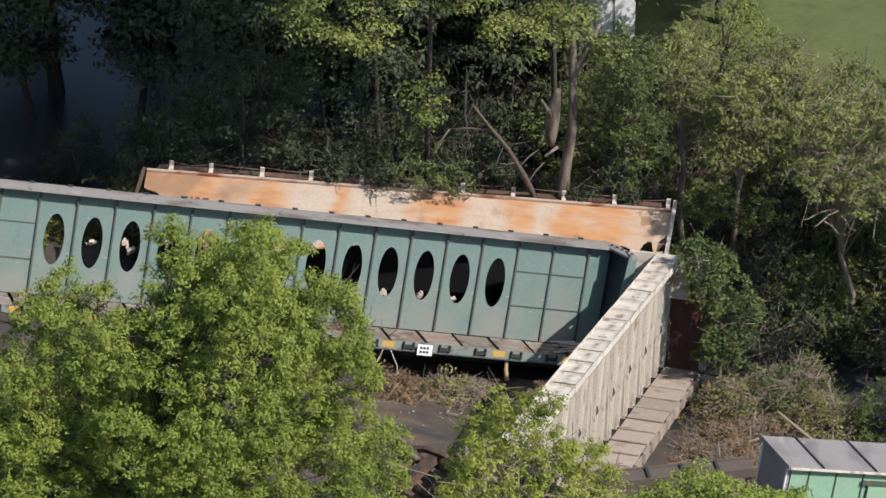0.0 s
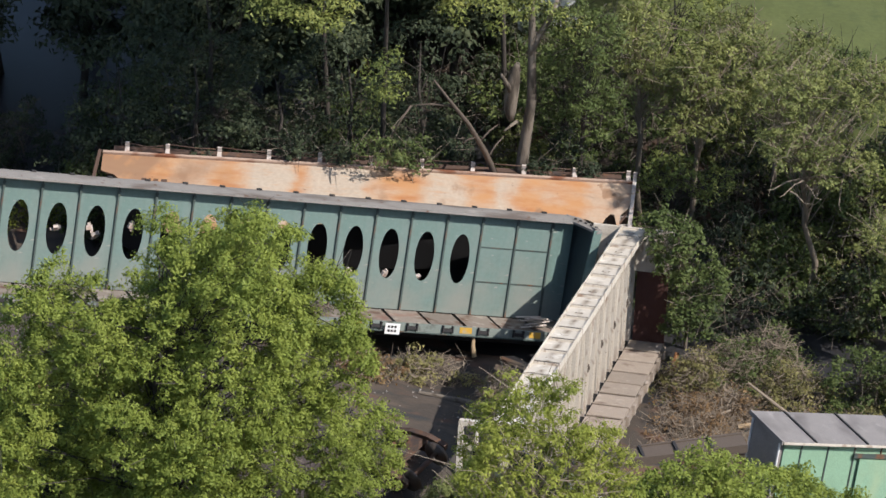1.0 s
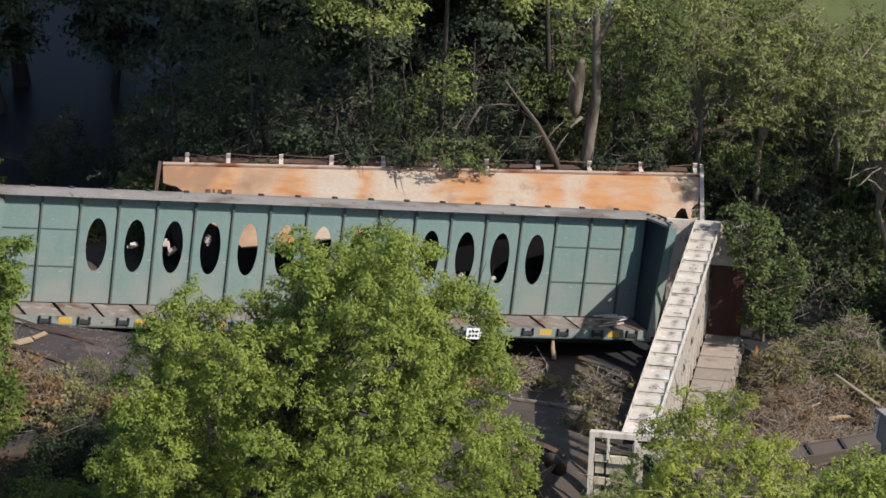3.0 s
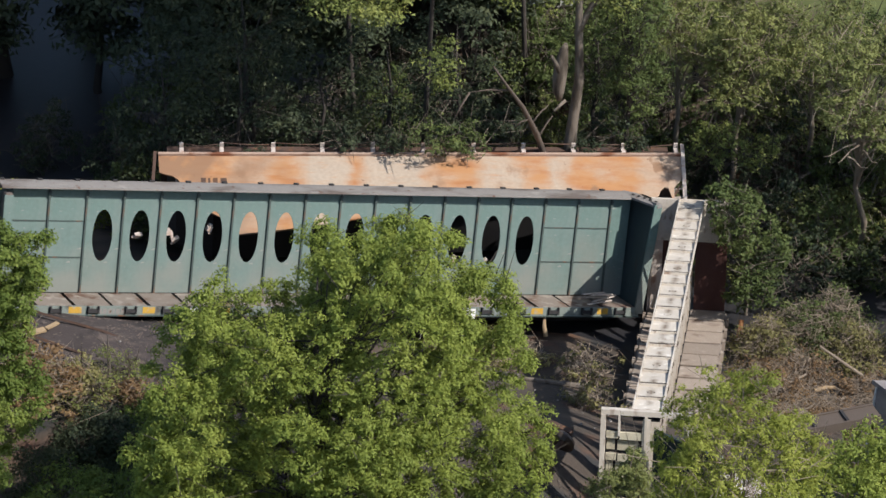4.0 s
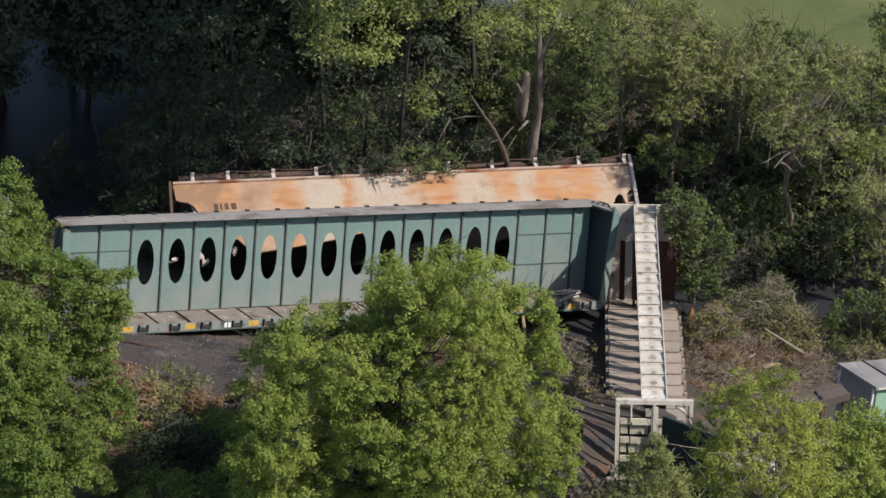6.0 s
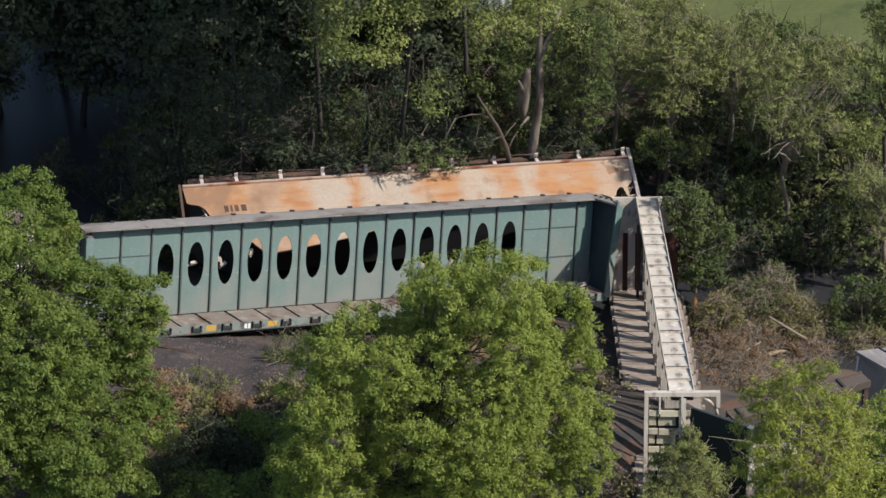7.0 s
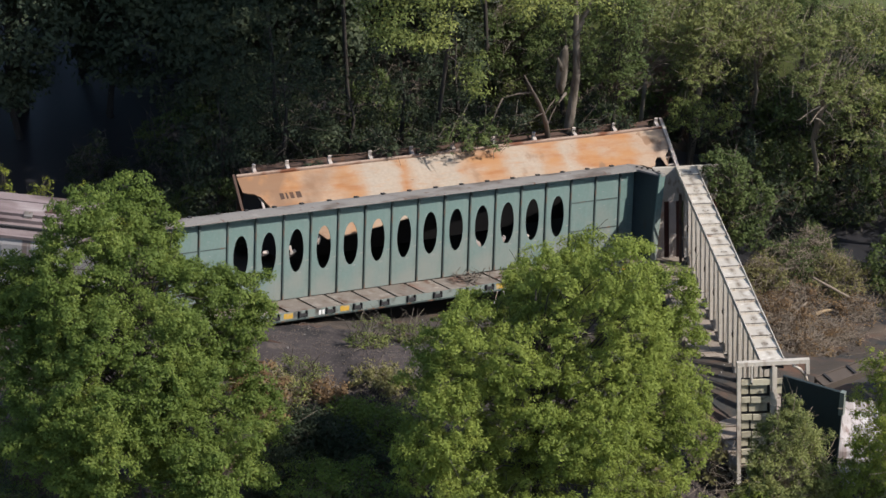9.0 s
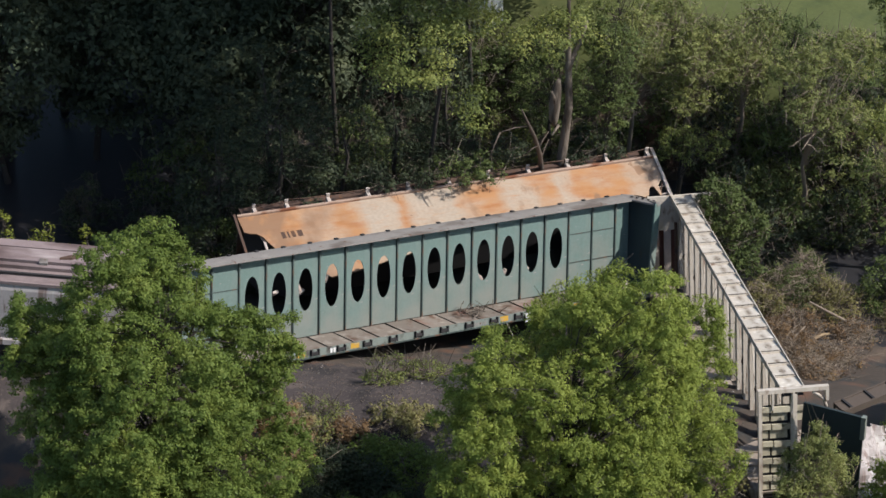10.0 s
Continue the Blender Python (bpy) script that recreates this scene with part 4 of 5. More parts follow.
# ---- plants ----
def leaf_cloud(centres, radii, per, size, rng, flat=0.75, droop=0.35, shell=0.5, slim=0.5, corners=3):
    """Leaf faces on lumps, more on their upper sides: (k, corners, 3)."""
    c = np.asarray(centres)
    r = np.asarray(radii)
    cnt = np.maximum(6, (per * r * r).astype(int))
    idx = np.repeat(np.arange(len(c)), cnt)
    n = len(idx)
    p = rng.normal(size=(n, 3))
    p /= np.linalg.norm(p, axis=1)[:, None]
    p[:, 2] = np.where(p[:, 2] < -0.25, -p[:, 2], p[:, 2])
    pos = c[idx] + p * r[idx][:, None] * rng.uniform(shell, 1.08, size=(n, 1)) * (1, 1, flat)
    nrm = p * 0.85 + rng.normal(size=(n, 3)) * 0.4 + (0, 0, 0.3)
    nrm /= np.linalg.norm(nrm, axis=1)[:, None]
    a = np.cross(nrm, rng.normal(size=(n, 3)))
    a[:, 2] -= droop
    a -= nrm * (a * nrm).sum(1)[:, None]
    a /= np.linalg.norm(a, axis=1)[:, None] + 1e-9
    b = np.cross(nrm, a)
    s = size * rng.uniform(0.55, 1.3, size=(n, 1))
    a, b = a * s, b * s * slim
    if corners == 3:
        return np.stack([pos - a * 0.7 + b, pos + a, pos - a * 0.7 - b], 1)
    return np.stack([pos - a, pos + b - a * 0.1, pos + a, pos - b - a * 0.1], 1)


def sticks(p0, p1, r0, r1):
    """Three-sided tapered sticks as quads: (3k, 4, 3)."""
    p0, p1 = np.asarray(p0, float), np.asarray(p1, float)
    d = p1 - p0
    d /= np.linalg.norm(d, axis=1)[:, None] + 1e-9
    s = np.cross(d, np.array([0.3, 0.9, 0.2]))
    s /= np.linalg.norm(s, axis=1)[:, None] + 1e-9
    u = np.cross(s, d)
    ring = [s * math.cos(a) + u * math.sin(a) for a in (0, 2.094, 4.189)]
    r0, r1 = np.broadcast_to(r0, len(p0))[:, None], np.broadcast_to(r1, len(p0))[:, None]
    out = []
    for i in range(3):
        j = (i + 1) % 3
        out.append(np.stack([p0 + ring[i] * r0, p0 + ring[j] * r0, p1 + ring[j] * r1, p1 + ring[i] * r1], 1))
    return np.concatenate(out)


def tree(name, base, lobes, leaves, label, seed, lumps=300, lump_r=(0.4, 0.8), per=190, size=0.12, trunk_r=0.22, trunk_to=None, bark=None, group="", shell=0.5, category="tree", low=0.3, wisps=0, limb_from=0.25, space=0.0, slim=0.5, flat=0.75, droop=0.35, tufts=0, tuft_r=(0.16, 0.3), split=0, limbs=0.35, corners=3, rise=0.8):
    """A trunk with limbs, and a crown of leaf lumps spread over several uneven lobes.
    lobes: (x, y, z, rx, ry, rz) in world metres."""
    rng = np.random.default_rng(seed)
    base = Vector(base)
    ob = thing(name, Matrix.Translation(base), label, category, group)
    bark = bark or M_BARK
    lob = np.array(lobes, float)
    lob[:, :3] -= np.array(base)
    mid = Vector(lob[0, :3])
    tip = Vector(trunk_to) - base if trunk_to else Vector((mid.x, mid.y, mid.z + lob[0, 5] * 0.5))
    s = Shape()
    pts = [Vector((0, 0, -0.5))] + [tip * k + Vector((rng.normal() * 0.1, rng.normal() * 0.1, 0)) for k in (0.1, 0.3, 0.5, 0.75, 1)]
    s.tube(pts, [trunk_r * k for k in (1.3, 1, 0.85, 0.65, 0.4, 0.1)])
    part("trunk", s, bark, ob)
    if split:
        # limbs carry their own rounded masses, with clefts between them
        more = []
        for q in lob:
            for i in range(split):
                a, b = 2.4 * i + rng.uniform(-0.4, 0.4), rng.uniform(-0.35, 0.95)
                w = math.sqrt(max(0.05, 1 - b * b))
                more.append([*(q[:3] + q[3:] * (0.6 * w * math.cos(a), 0.6 * w * math.sin(a), 0.62 * b)), *(q[3:] * rng.uniform(0.36, 0.5))])
        lob = np.concatenate([lob * (1, 1, 1, 0.74, 0.74, 0.74), more])
    area = lob[:, 3] * lob[:, 5] + lob[:, 4] * lob[:, 5] + lob[:, 3] * lob[:, 4]
    pick = rng.choice(len(lob), size=lumps, p=area / area.sum())
    p = rng.normal(size=(lumps, 3))
    p /= np.linalg.norm(p, axis=1)[:, None]
    az = np.arctan2(p[:, 1], p[:, 0])
    ph = rng.uniform(0, 6.28, (len(lob), 3))[pick]
    wob = 1 + 0.1 * np.sin(3 * az + ph[:, 0] + 2 * p[:, 2]) + 0.08 * np.sin(5 * az + ph[:, 1]) + 0.08 * np.sin(6 * p[:, 2] + ph[:, 2])
    k = rng.uniform(0.6, 1.0, lumps) ** 0.6 * wob
    if tufts:
        k *= 1 + 0.1 * np.sin(7 * az + ph[:, 1]) * np.sin(5 * p[:, 2] + ph[:, 0])
    rs = rng.uniform(*lump_r, lumps)
    span = lob[pick, 3:] - np.minimum(rs, 1.0 if tufts else 0.5)[:, None] * (1.1 if tufts else 0.8)
    cs = lob[pick, :3] + p * k[:, None] * span
    keep = cs[:, 2] > low
    for i, q in enumerate(lob):
        keep &= (pick == i) | (np.linalg.norm((cs - q[:3]) / q[3:], axis=1) > 0.6)
    cs, rs = cs[keep], rs[keep]
    if space:
        cs = cs + np.array([list(noise.noise_vector(Vector(c) * 0.7)) for c in cs]) * 0.55
        kept = []
        for i in range(len(cs)):
            if not kept or (np.linalg.norm(cs[kept] - cs[i], axis=1) > space * rs[i]).all():
                kept.append(i)
        cs, rs = cs[kept], rs[kept]
    boughs = cs
    if tufts:
        # every bough carries tufts on its outer and upper side
        cnt = np.maximum(4, (tufts * rs * rs).astype(int))
        j = np.repeat(np.arange(len(cs)), cnt)
        out = cs[j] - (lob[:, :3] * lob[:, 3:4]).sum(0) / lob[:, 3].sum()
        out /= np.linalg.norm(out, axis=1)[:, None] + 1e-9
        d = rng.normal(size=(len(j), 3)) + out * 0.7 + (0, 0, 0.55)
        d /= np.linalg.norm(d, axis=1)[:, None]
        cs = cs[j] + d * rs[j][:, None] * rng.uniform(0.55, 1.1, (len(j), 1)) * (1, 1, rise)
        rs = rng.uniform(*tuft_r, len(j))
    f = rng.uniform(limb_from, 0.9, len(boughs))
    a = np.array(tip)[None] * f[:, None]
    sel = (boughs[:, 2] > a[:, 2] - 0.8) & (rng.uniform(size=len(boughs)) < (0.8 if tufts else limbs))
    a, b = a[sel], boughs[sel]
    m = (a + b) / 2 + rng.normal(size=a.shape) * 0.25 + (0, 0, 0.2)
    tw = [sticks(a, m, trunk_r * 0.16, trunk_r * 0.09), sticks(m, b, trunk_r * 0.09, 0.01)]
    if wisps:
        i = rng.integers(0, len(cs), wisps)
        q = cs[i] + rng.normal(size=(wisps, 3)) * 0.4
        tw.append(sticks(cs[i], q + (0, 0, 0.2), 0.014, 0.006))
    tagged(part("limbwork", quads("limbwork", np.concatenate(tw), bark), None, ob), kind="stuff")
    tagged(part("crown", quads("crown", leaf_cloud(cs, rs, per, size, rng, flat, droop, shell, slim, corners), leaves), None, ob), kind="stuff")
    return ob


def brush(name, centre, r, h, n, leaves, label, seed, leaf_n=1500, size=0.07, mat=None, lean=0.0, category="brush"):
    """A tangle of dry branches with sparse leaves, a heap r wide and h high."""
    rng = np.random.default_rng(seed)
    ob = thing(name, Matrix.Translation(centre), label, category)
    q = rng.normal(size=(n, 2)) * r * 0.5
    zz = np.maximum(0.02, h * np.exp(-(q ** 2).sum(1) / (r * r * 0.6)) * rng.uniform(0.0, 1.0, n))
    p = np.column_stack([q, zz])
    d = rng.normal(size=(n, 3)) * (1, 1, 0.55) + (lean, 0, 0.25)
    d /= np.linalg.norm(d, axis=1)[:, None]
    ln = rng.uniform(0.2, 1.0, n)[:, None]
    tagged(part("branchwork", quads("branchwork", sticks(p - d * ln * 0.4, p + d * ln * 0.6, rng.uniform(0.006, 0.017, n), 0.004), mat or M_TWIG), None, ob), kind="stuff")
    if leaf_n:
        i = rng.integers(0, n, max(8, leaf_n // 30))
        cs = p[i] + rng.normal(size=(len(i), 3)) * 0.12
        tagged(part("foliage", quads("foliage", leaf_cloud(cs, np.full(len(i), 0.3), 30 / 0.09, size, rng, shell=0.1), leaves), None, ob), kind="stuff")
    return ob


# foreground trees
# the ash lobes at y -13.6 to -15.2 are added to shade the bank
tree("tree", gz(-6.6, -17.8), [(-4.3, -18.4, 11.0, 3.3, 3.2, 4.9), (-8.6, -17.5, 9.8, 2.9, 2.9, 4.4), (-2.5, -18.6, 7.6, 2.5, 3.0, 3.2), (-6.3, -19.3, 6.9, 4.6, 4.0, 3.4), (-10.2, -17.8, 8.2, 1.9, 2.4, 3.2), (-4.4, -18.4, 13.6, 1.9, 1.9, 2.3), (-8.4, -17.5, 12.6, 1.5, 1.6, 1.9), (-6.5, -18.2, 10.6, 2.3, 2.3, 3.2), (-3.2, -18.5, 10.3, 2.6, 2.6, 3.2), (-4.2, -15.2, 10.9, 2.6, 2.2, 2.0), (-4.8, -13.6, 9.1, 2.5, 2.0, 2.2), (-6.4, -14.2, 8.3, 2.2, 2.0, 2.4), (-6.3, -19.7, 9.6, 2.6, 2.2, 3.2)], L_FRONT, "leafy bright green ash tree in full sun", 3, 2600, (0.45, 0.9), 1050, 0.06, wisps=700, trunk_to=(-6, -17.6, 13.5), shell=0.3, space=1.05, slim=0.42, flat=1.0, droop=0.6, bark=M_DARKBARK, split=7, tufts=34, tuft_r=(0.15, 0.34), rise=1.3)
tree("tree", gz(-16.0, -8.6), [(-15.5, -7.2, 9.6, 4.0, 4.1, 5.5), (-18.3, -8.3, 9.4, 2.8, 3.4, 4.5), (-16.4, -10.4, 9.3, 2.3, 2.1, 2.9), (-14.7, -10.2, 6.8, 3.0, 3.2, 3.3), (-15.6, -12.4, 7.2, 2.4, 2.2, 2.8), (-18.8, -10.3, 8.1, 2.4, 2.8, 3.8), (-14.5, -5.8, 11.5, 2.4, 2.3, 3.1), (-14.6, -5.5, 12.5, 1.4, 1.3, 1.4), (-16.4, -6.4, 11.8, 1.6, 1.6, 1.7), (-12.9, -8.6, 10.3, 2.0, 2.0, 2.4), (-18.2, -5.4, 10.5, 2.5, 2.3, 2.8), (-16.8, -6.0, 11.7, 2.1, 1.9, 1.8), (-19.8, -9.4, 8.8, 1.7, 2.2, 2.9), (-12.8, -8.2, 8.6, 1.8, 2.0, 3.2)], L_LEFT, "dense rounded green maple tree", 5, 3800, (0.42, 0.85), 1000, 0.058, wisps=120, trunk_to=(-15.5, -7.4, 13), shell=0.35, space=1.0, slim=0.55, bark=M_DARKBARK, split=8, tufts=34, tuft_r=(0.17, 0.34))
tree("tree", gz(0.4, -28.8), [(0.4, -28.6, 12.6, 1.9, 1.8, 3.0), (-0.8, -29.0, 12.8, 0.8, 0.9, 2.2), (1.8, -28.4, 11.2, 1.4, 1.4, 2.8)], L_YELLOW, "airy yellow-green willow before the grey flatcar", 7, 700, (0.35, 0.65), 900, 0.055, trunk_r=0.12, bark=M_TWIG, shell=0.2, wisps=400, space=0.85, slim=0.4, tufts=34, tuft_r=(0.14, 0.28))
tree("tree", gz(5.8, -26.8), [(5.2, -26.6, 8.9, 2.4, 2.0, 2.5), (7.8, -26.4, 8.3, 2.4, 1.9, 2.5), (11.5, -26.6, 7.0, 2.4, 2.0, 2.2)], L_FRONT, "low green bushy maple saplings", 8, 900, (0.4, 0.7), 700, 0.06, trunk_r=0.12, space=0.7, tufts=26, tuft_r=(0.15, 0.3))
brush("dead_shrub", gz(2.7, -21.3), 1.0, 3.4, 420, L_SCRUB, "grey leafless shrub beside the bank", 31, 700, 0.05)
tree("bush", gz(0.3, -22.6), [(0.4, -22.3, 6.9, 1.1, 0.9, 2.4), (1.5, -22.2, 5.8, 1.2, 1.0, 2.2), (-0.6, -22.6, 5.5, 1.1, 0.9, 1.9), (0.6, -22.0, 8.3, 0.6, 0.5, 1.0)], L_OLIVE, "feathery olive bush in front of the grey bulkhead", 192, 700, (0.2, 0.4), 800, 0.055, trunk_r=0.05, category="bush", bark=M_TWIG, wisps=260, space=0.55, tufts=34, tuft_r=(0.13, 0.26), shell=0.25, slim=0.4)
tree("bush", gz(4.0, -22.7), [(3.6, -22.6, 5.2, 1.3, 1.0, 1.5), (4.9, -22.8, 5.3, 1.4, 1.0, 1.6), (6.2, -22.8, 5.0, 1.2, 1.0, 1.5)], L_FRONT, "yellow-green bush before the torn sheet", 194, 420, (0.2, 0.4), 700, 0.055, trunk_r=0.05, category="bush", space=0.65, tufts=30, tuft_r=(0.13, 0.26), shell=0.25)
tree("bush", gz(-1.2, -22.4), [(-1.2, -22.4, 5.0, 1.1, 1.0, 1.6), (-2.2, -22.0, 4.8, 1.0, 0.9, 1.4)], L_FRONT, "low green bush at the foot of the ash tree", 193, 260, (0.2, 0.4), 620, 0.055, trunk_r=0.05, category="bush", space=0.8, tufts=30, tuft_r=(0.12, 0.24), shell=0.25)
brush("dead_shrub", gz(1.1, -17.6), 1.3, 2.2, 420, L_SCRUB, "grey leafless shrub by the wheel truck", 36, 900)
brush("dry_shrub", gz(-11.6, -8.2, 1.6), 1.3, 2.6, 260, L_BROWN, "brown dried shrub beside the maple", 32, 2500, 0.08)
brush("dry_shrub", gz(-10.2, -7.0, 0.2), 1.2, 1.3, 200, L_SCRUB, "grey-green dry weeds on the ballast", 33, 2500, 0.08)

for i, (x, y, r, h) in enumerate([(-9.6, -12.2, 1.6, 1.6), (-10.8, -13.6, 1.8, 2.4), (-12.2, -15.5, 1.8, 2.8), (-11.6, -16.8, 1.8, 3.2), (-10.3, -10.6, 1.0, 0.8), (-11.8, -12.2, 1.7, 2.0), (-12.4, -10.8, 1.3, 2.0), (-12.4, -13.8, 1.9, 2.8), (-9.3, -10.4, 1.2, 1.5), (-8.6, -9.8, 1.0, 1.3), (-9.9, -9.2, 0.9, 1.2), (-8.2, -10.8, 1.2, 1.6), (-10.8, -9.6, 1.0, 1.4), (-19.6, -5.2, 1.7, 2.0), (-21.2, -6.4, 1.8, 2.4), (-20.4, -3.6, 1.4, 1.4)]):
    z = ground_z(x, y)
    tree("bush", (x, y, z), [(x, y, z + h * 0.5, r, r, h * 0.6), (x + 0.5, y - 0.4, z + h * 0.3, r, r, h * 0.5)], L_LEFT if i % 2 else L_BACK, "low bush in the shade between the trees", 180 + i, 150, (0.25, 0.45), 340, 0.06, trunk_r=0.05, category="bush")
for i, (x, y, r, h) in enumerate([(-4.4, -4.6, 0.9, 0.9), (-3.2, -5.2, 0.8, 0.8), (-5.4, -5.6, 0.7, 0.6), (-8.9, -6.6, 0.9, 1.0), (-9.9, -7.6, 0.9, 1.2)]):
    z = ground_z(x, y)
    tree("bush", (x, y, z), [(x, y, z + h * 0.4, r, r, h * 0.6), (x + 0.5, y - 0.3, z + h * 0.25, r * 0.8, r * 0.8, h * 0.4)], L_POPLAR, "green weeds growing on the ballast", 290 + i, 60, (0.14, 0.28), 420, 0.05, trunk_r=0.03, category="bush", wisps=60, low=0.03)
brush("dry_shrub", gz(-6.6, -8.6, 0.1), 1.0, 0.8, 160, L_SCRUB, "grey-green weeds on the ballast", 34, 2200, 0.07)
brush("dry_shrub", gz(-8.6, -8.0, 0.1), 0.8, 0.6, 140, L_BROWN, "brown dry weeds on the ballast", 35, 1500, 0.07)

deck_litter()
p = GREEN @ Vector((-7.7, 2.0, 1.4))
tree("bush", gz(p.x, p.y), [(p.x, p.y, p.z, 0.8, 0.6, 0.9)], L_YELLOW, "sunlit weed bush behind the green flatcar", 190, 40, (0.2, 0.35), 300, 0.06, trunk_r=0.04, category="bush")

# poplar behind the rusty hopper: two stems, boughs above
# the lobes near z 18 are unseen, added to shade the wood behind
poplar = tree("tree", gz(10.56, 3.95), [(10.2, 5.2, 14.6, 3.4, 3.6, 3.6), (8.0, 5.0, 18.6, 6.0, 5.6, 5.0), (2.5, 7.0, 18.0, 4.5, 4.0, 4.0), (3.2, 4.2, 11.6, 2.6, 2.2, 2.0), (2.2, 3.4, 11.2, 1.6, 1.2, 1.4), (3.6, 3.6, 10.2, 1.3, 1.0, 1.0), (7.2, 5.2, 10.6, 1.5, 1.4, 1.2), (5.6, 3.5, 7.6, 1.0, 0.9, 1.2), (9.4, 3.8, 9.6, 2.2, 1.6, 1.3), (11.6, 3.4, 8.6, 0.8, 0.8, 0.8)], L_POPLAR, "tall poplar with a pale forked trunk", 9, 900, (0.35, 0.75), 260, 0.08, trunk_r=0.25, trunk_to=(10.7, 3.95, 13), low=3.0, limb_from=0.72, limbs=0.0)
st = thing("dead_tree", Matrix.Translation((9.8, 4.5, ground_z(9.8, 4.5))), "broken grey leaning dead tree with branch stubs", "tree")
z = -st.location.z
part("stem", Shape().tube([(0.1, 0.1, -0.4), (-0.2, -0.3, 3.2 + z), (-0.75, -0.9, 4.4 + z), (-1.5, -1.5, 5.8 + z), (-2.3, -2.1, 7.0 + z), (-3.0, -2.6, 8.1 + z)], [0.14, 0.12, 0.1, 0.08, 0.055, 0.03]), M_TIE, st)
for a, b in (((-0.6, -0.75, 4.1), (0.05, -0.45, 4.65)), ((-1.0, -1.1, 4.9), (-0.3, -0.9, 5.35)), ((-1.2, -1.3, 5.2), (-1.7, -1.2, 4.9)), ((-2.2, -2.0, 6.8), (-3.6, -2.0, 7.0)), ((-3.6, -2.0, 7.0), (-4.3, -2.2, 6.1))):
    a, b = Vector(a) + Vector((0, 0, z)), Vector(b) + Vector((0, 0, z))
    part("stub", Shape().tube([a, a.lerp(b, 0.5) + Vector((0, 0, 0.06)), b], [0.04, 0.032, 0.015], 6), M_TIE, st)
z = -poplar.location.z
part("stem", Shape().tube([(-0.5, 0.05, 5.25 + z), (-0.54, 0.02, 5.6 + z), (-0.52, 0, 6.1 + z), (-0.45, 0, 6.7 + z), (-0.38, 0, 7.1 + z), (-0.3, 0, 7.35 + z)], [0.1, 0.2, 0.24, 0.22, 0.16, 0.06]), M_BARK, poplar, "torn second stem")
part("bough", Shape().tube([(0.1, 0, 7.6 + z), (0.35, -0.05, 8.2 + z), (0.75, -0.1, 8.9 + z), (1.0, -0.1, 9.6 + z)], [0.14, 0.12, 0.09, 0.06], 8), M_BARK, poplar)
part("bough", Shape().tube([(-0.45, 0, 6.0 + z), (-0.72, -0.2, 6.7 + z), (-1.0, -0.4, 7.2 + z)], [0.1, 0.08, 0.05], 6), M_BARK, poplar)
part("stub", Shape().tube([(-0.3, 0, 5.2 + z), (-0.8, -0.2, 5.0 + z)], [0.07, 0.04], 6), M_BARK, poplar)

# added trees with crowns out of view, to shade the wood and creek
for i, (x, y, z, r) in enumerate([(5.5, 13.5, 20.5, 6.0), (12.0, 12.5, 19.5, 5.6), (6.0, 3.4, 20.0, 4.8)]):
    tree("cottonwood", gz(x + 1.0, y + (0.8 if i < 2 else 5.6)), [(x, y, z, r, r, 5.2), (x + 1.5, y - 0.8, z - 1.5, r * 0.8, r * 0.8, 4.0)], L_BACK, "added tree with an unseen high crown that shades the wood", 150 + i, 210, (0.9, 1.6), 40, 0.26, trunk_r=0.1, trunk_to=(x, y, z), bark=M_DARKBARK, limb_from=0.8, low=9.0, limbs=0.04)

# shrubs spilling over the hopper's edge
for i, (x, y, z, r) in enumerate([(5.5, 4.2, 4.5, 0.95), (6.9, 3.9, 4.2, 0.8), (10.9, 3.5, 3.5, 0.5), (4.4, 5.2, 4.1, 0.55), (12.5, 3.0, 3.5, 0.45), (3.0, 5.8, 4.1, 0.5), (8.6, 4.6, 4.2, 0.7), (12.0, 3.6, 4.0, 0.6)]):
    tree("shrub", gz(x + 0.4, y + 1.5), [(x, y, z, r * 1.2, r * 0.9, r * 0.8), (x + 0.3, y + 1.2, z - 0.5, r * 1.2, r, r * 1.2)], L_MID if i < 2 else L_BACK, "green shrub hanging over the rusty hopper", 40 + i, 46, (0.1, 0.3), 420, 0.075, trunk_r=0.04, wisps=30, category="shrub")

# dark wood behind, in the shade
DARK = [(0.6, 9.6, 8.0, 2.6), (3.4, 9.2, 6.8, 2.2), (6.0, 9.4, 7.2, 2.2), (-1.9, 10.6, 7.0, 2.0), (8.4, 9.0, 7.6, 2.0), (1.8, 12.5, 9.0, 2.6)]
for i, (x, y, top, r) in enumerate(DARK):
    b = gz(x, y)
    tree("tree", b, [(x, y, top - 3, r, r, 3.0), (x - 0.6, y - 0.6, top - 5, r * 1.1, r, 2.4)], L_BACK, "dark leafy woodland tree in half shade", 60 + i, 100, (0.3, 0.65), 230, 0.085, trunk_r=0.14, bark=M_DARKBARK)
KINDS = ((L_MID, "mid-green woodland tree"), (L_POPLAR, "dark green woodland tree"), (L_OLIVE, "grey-green feathery willow"))
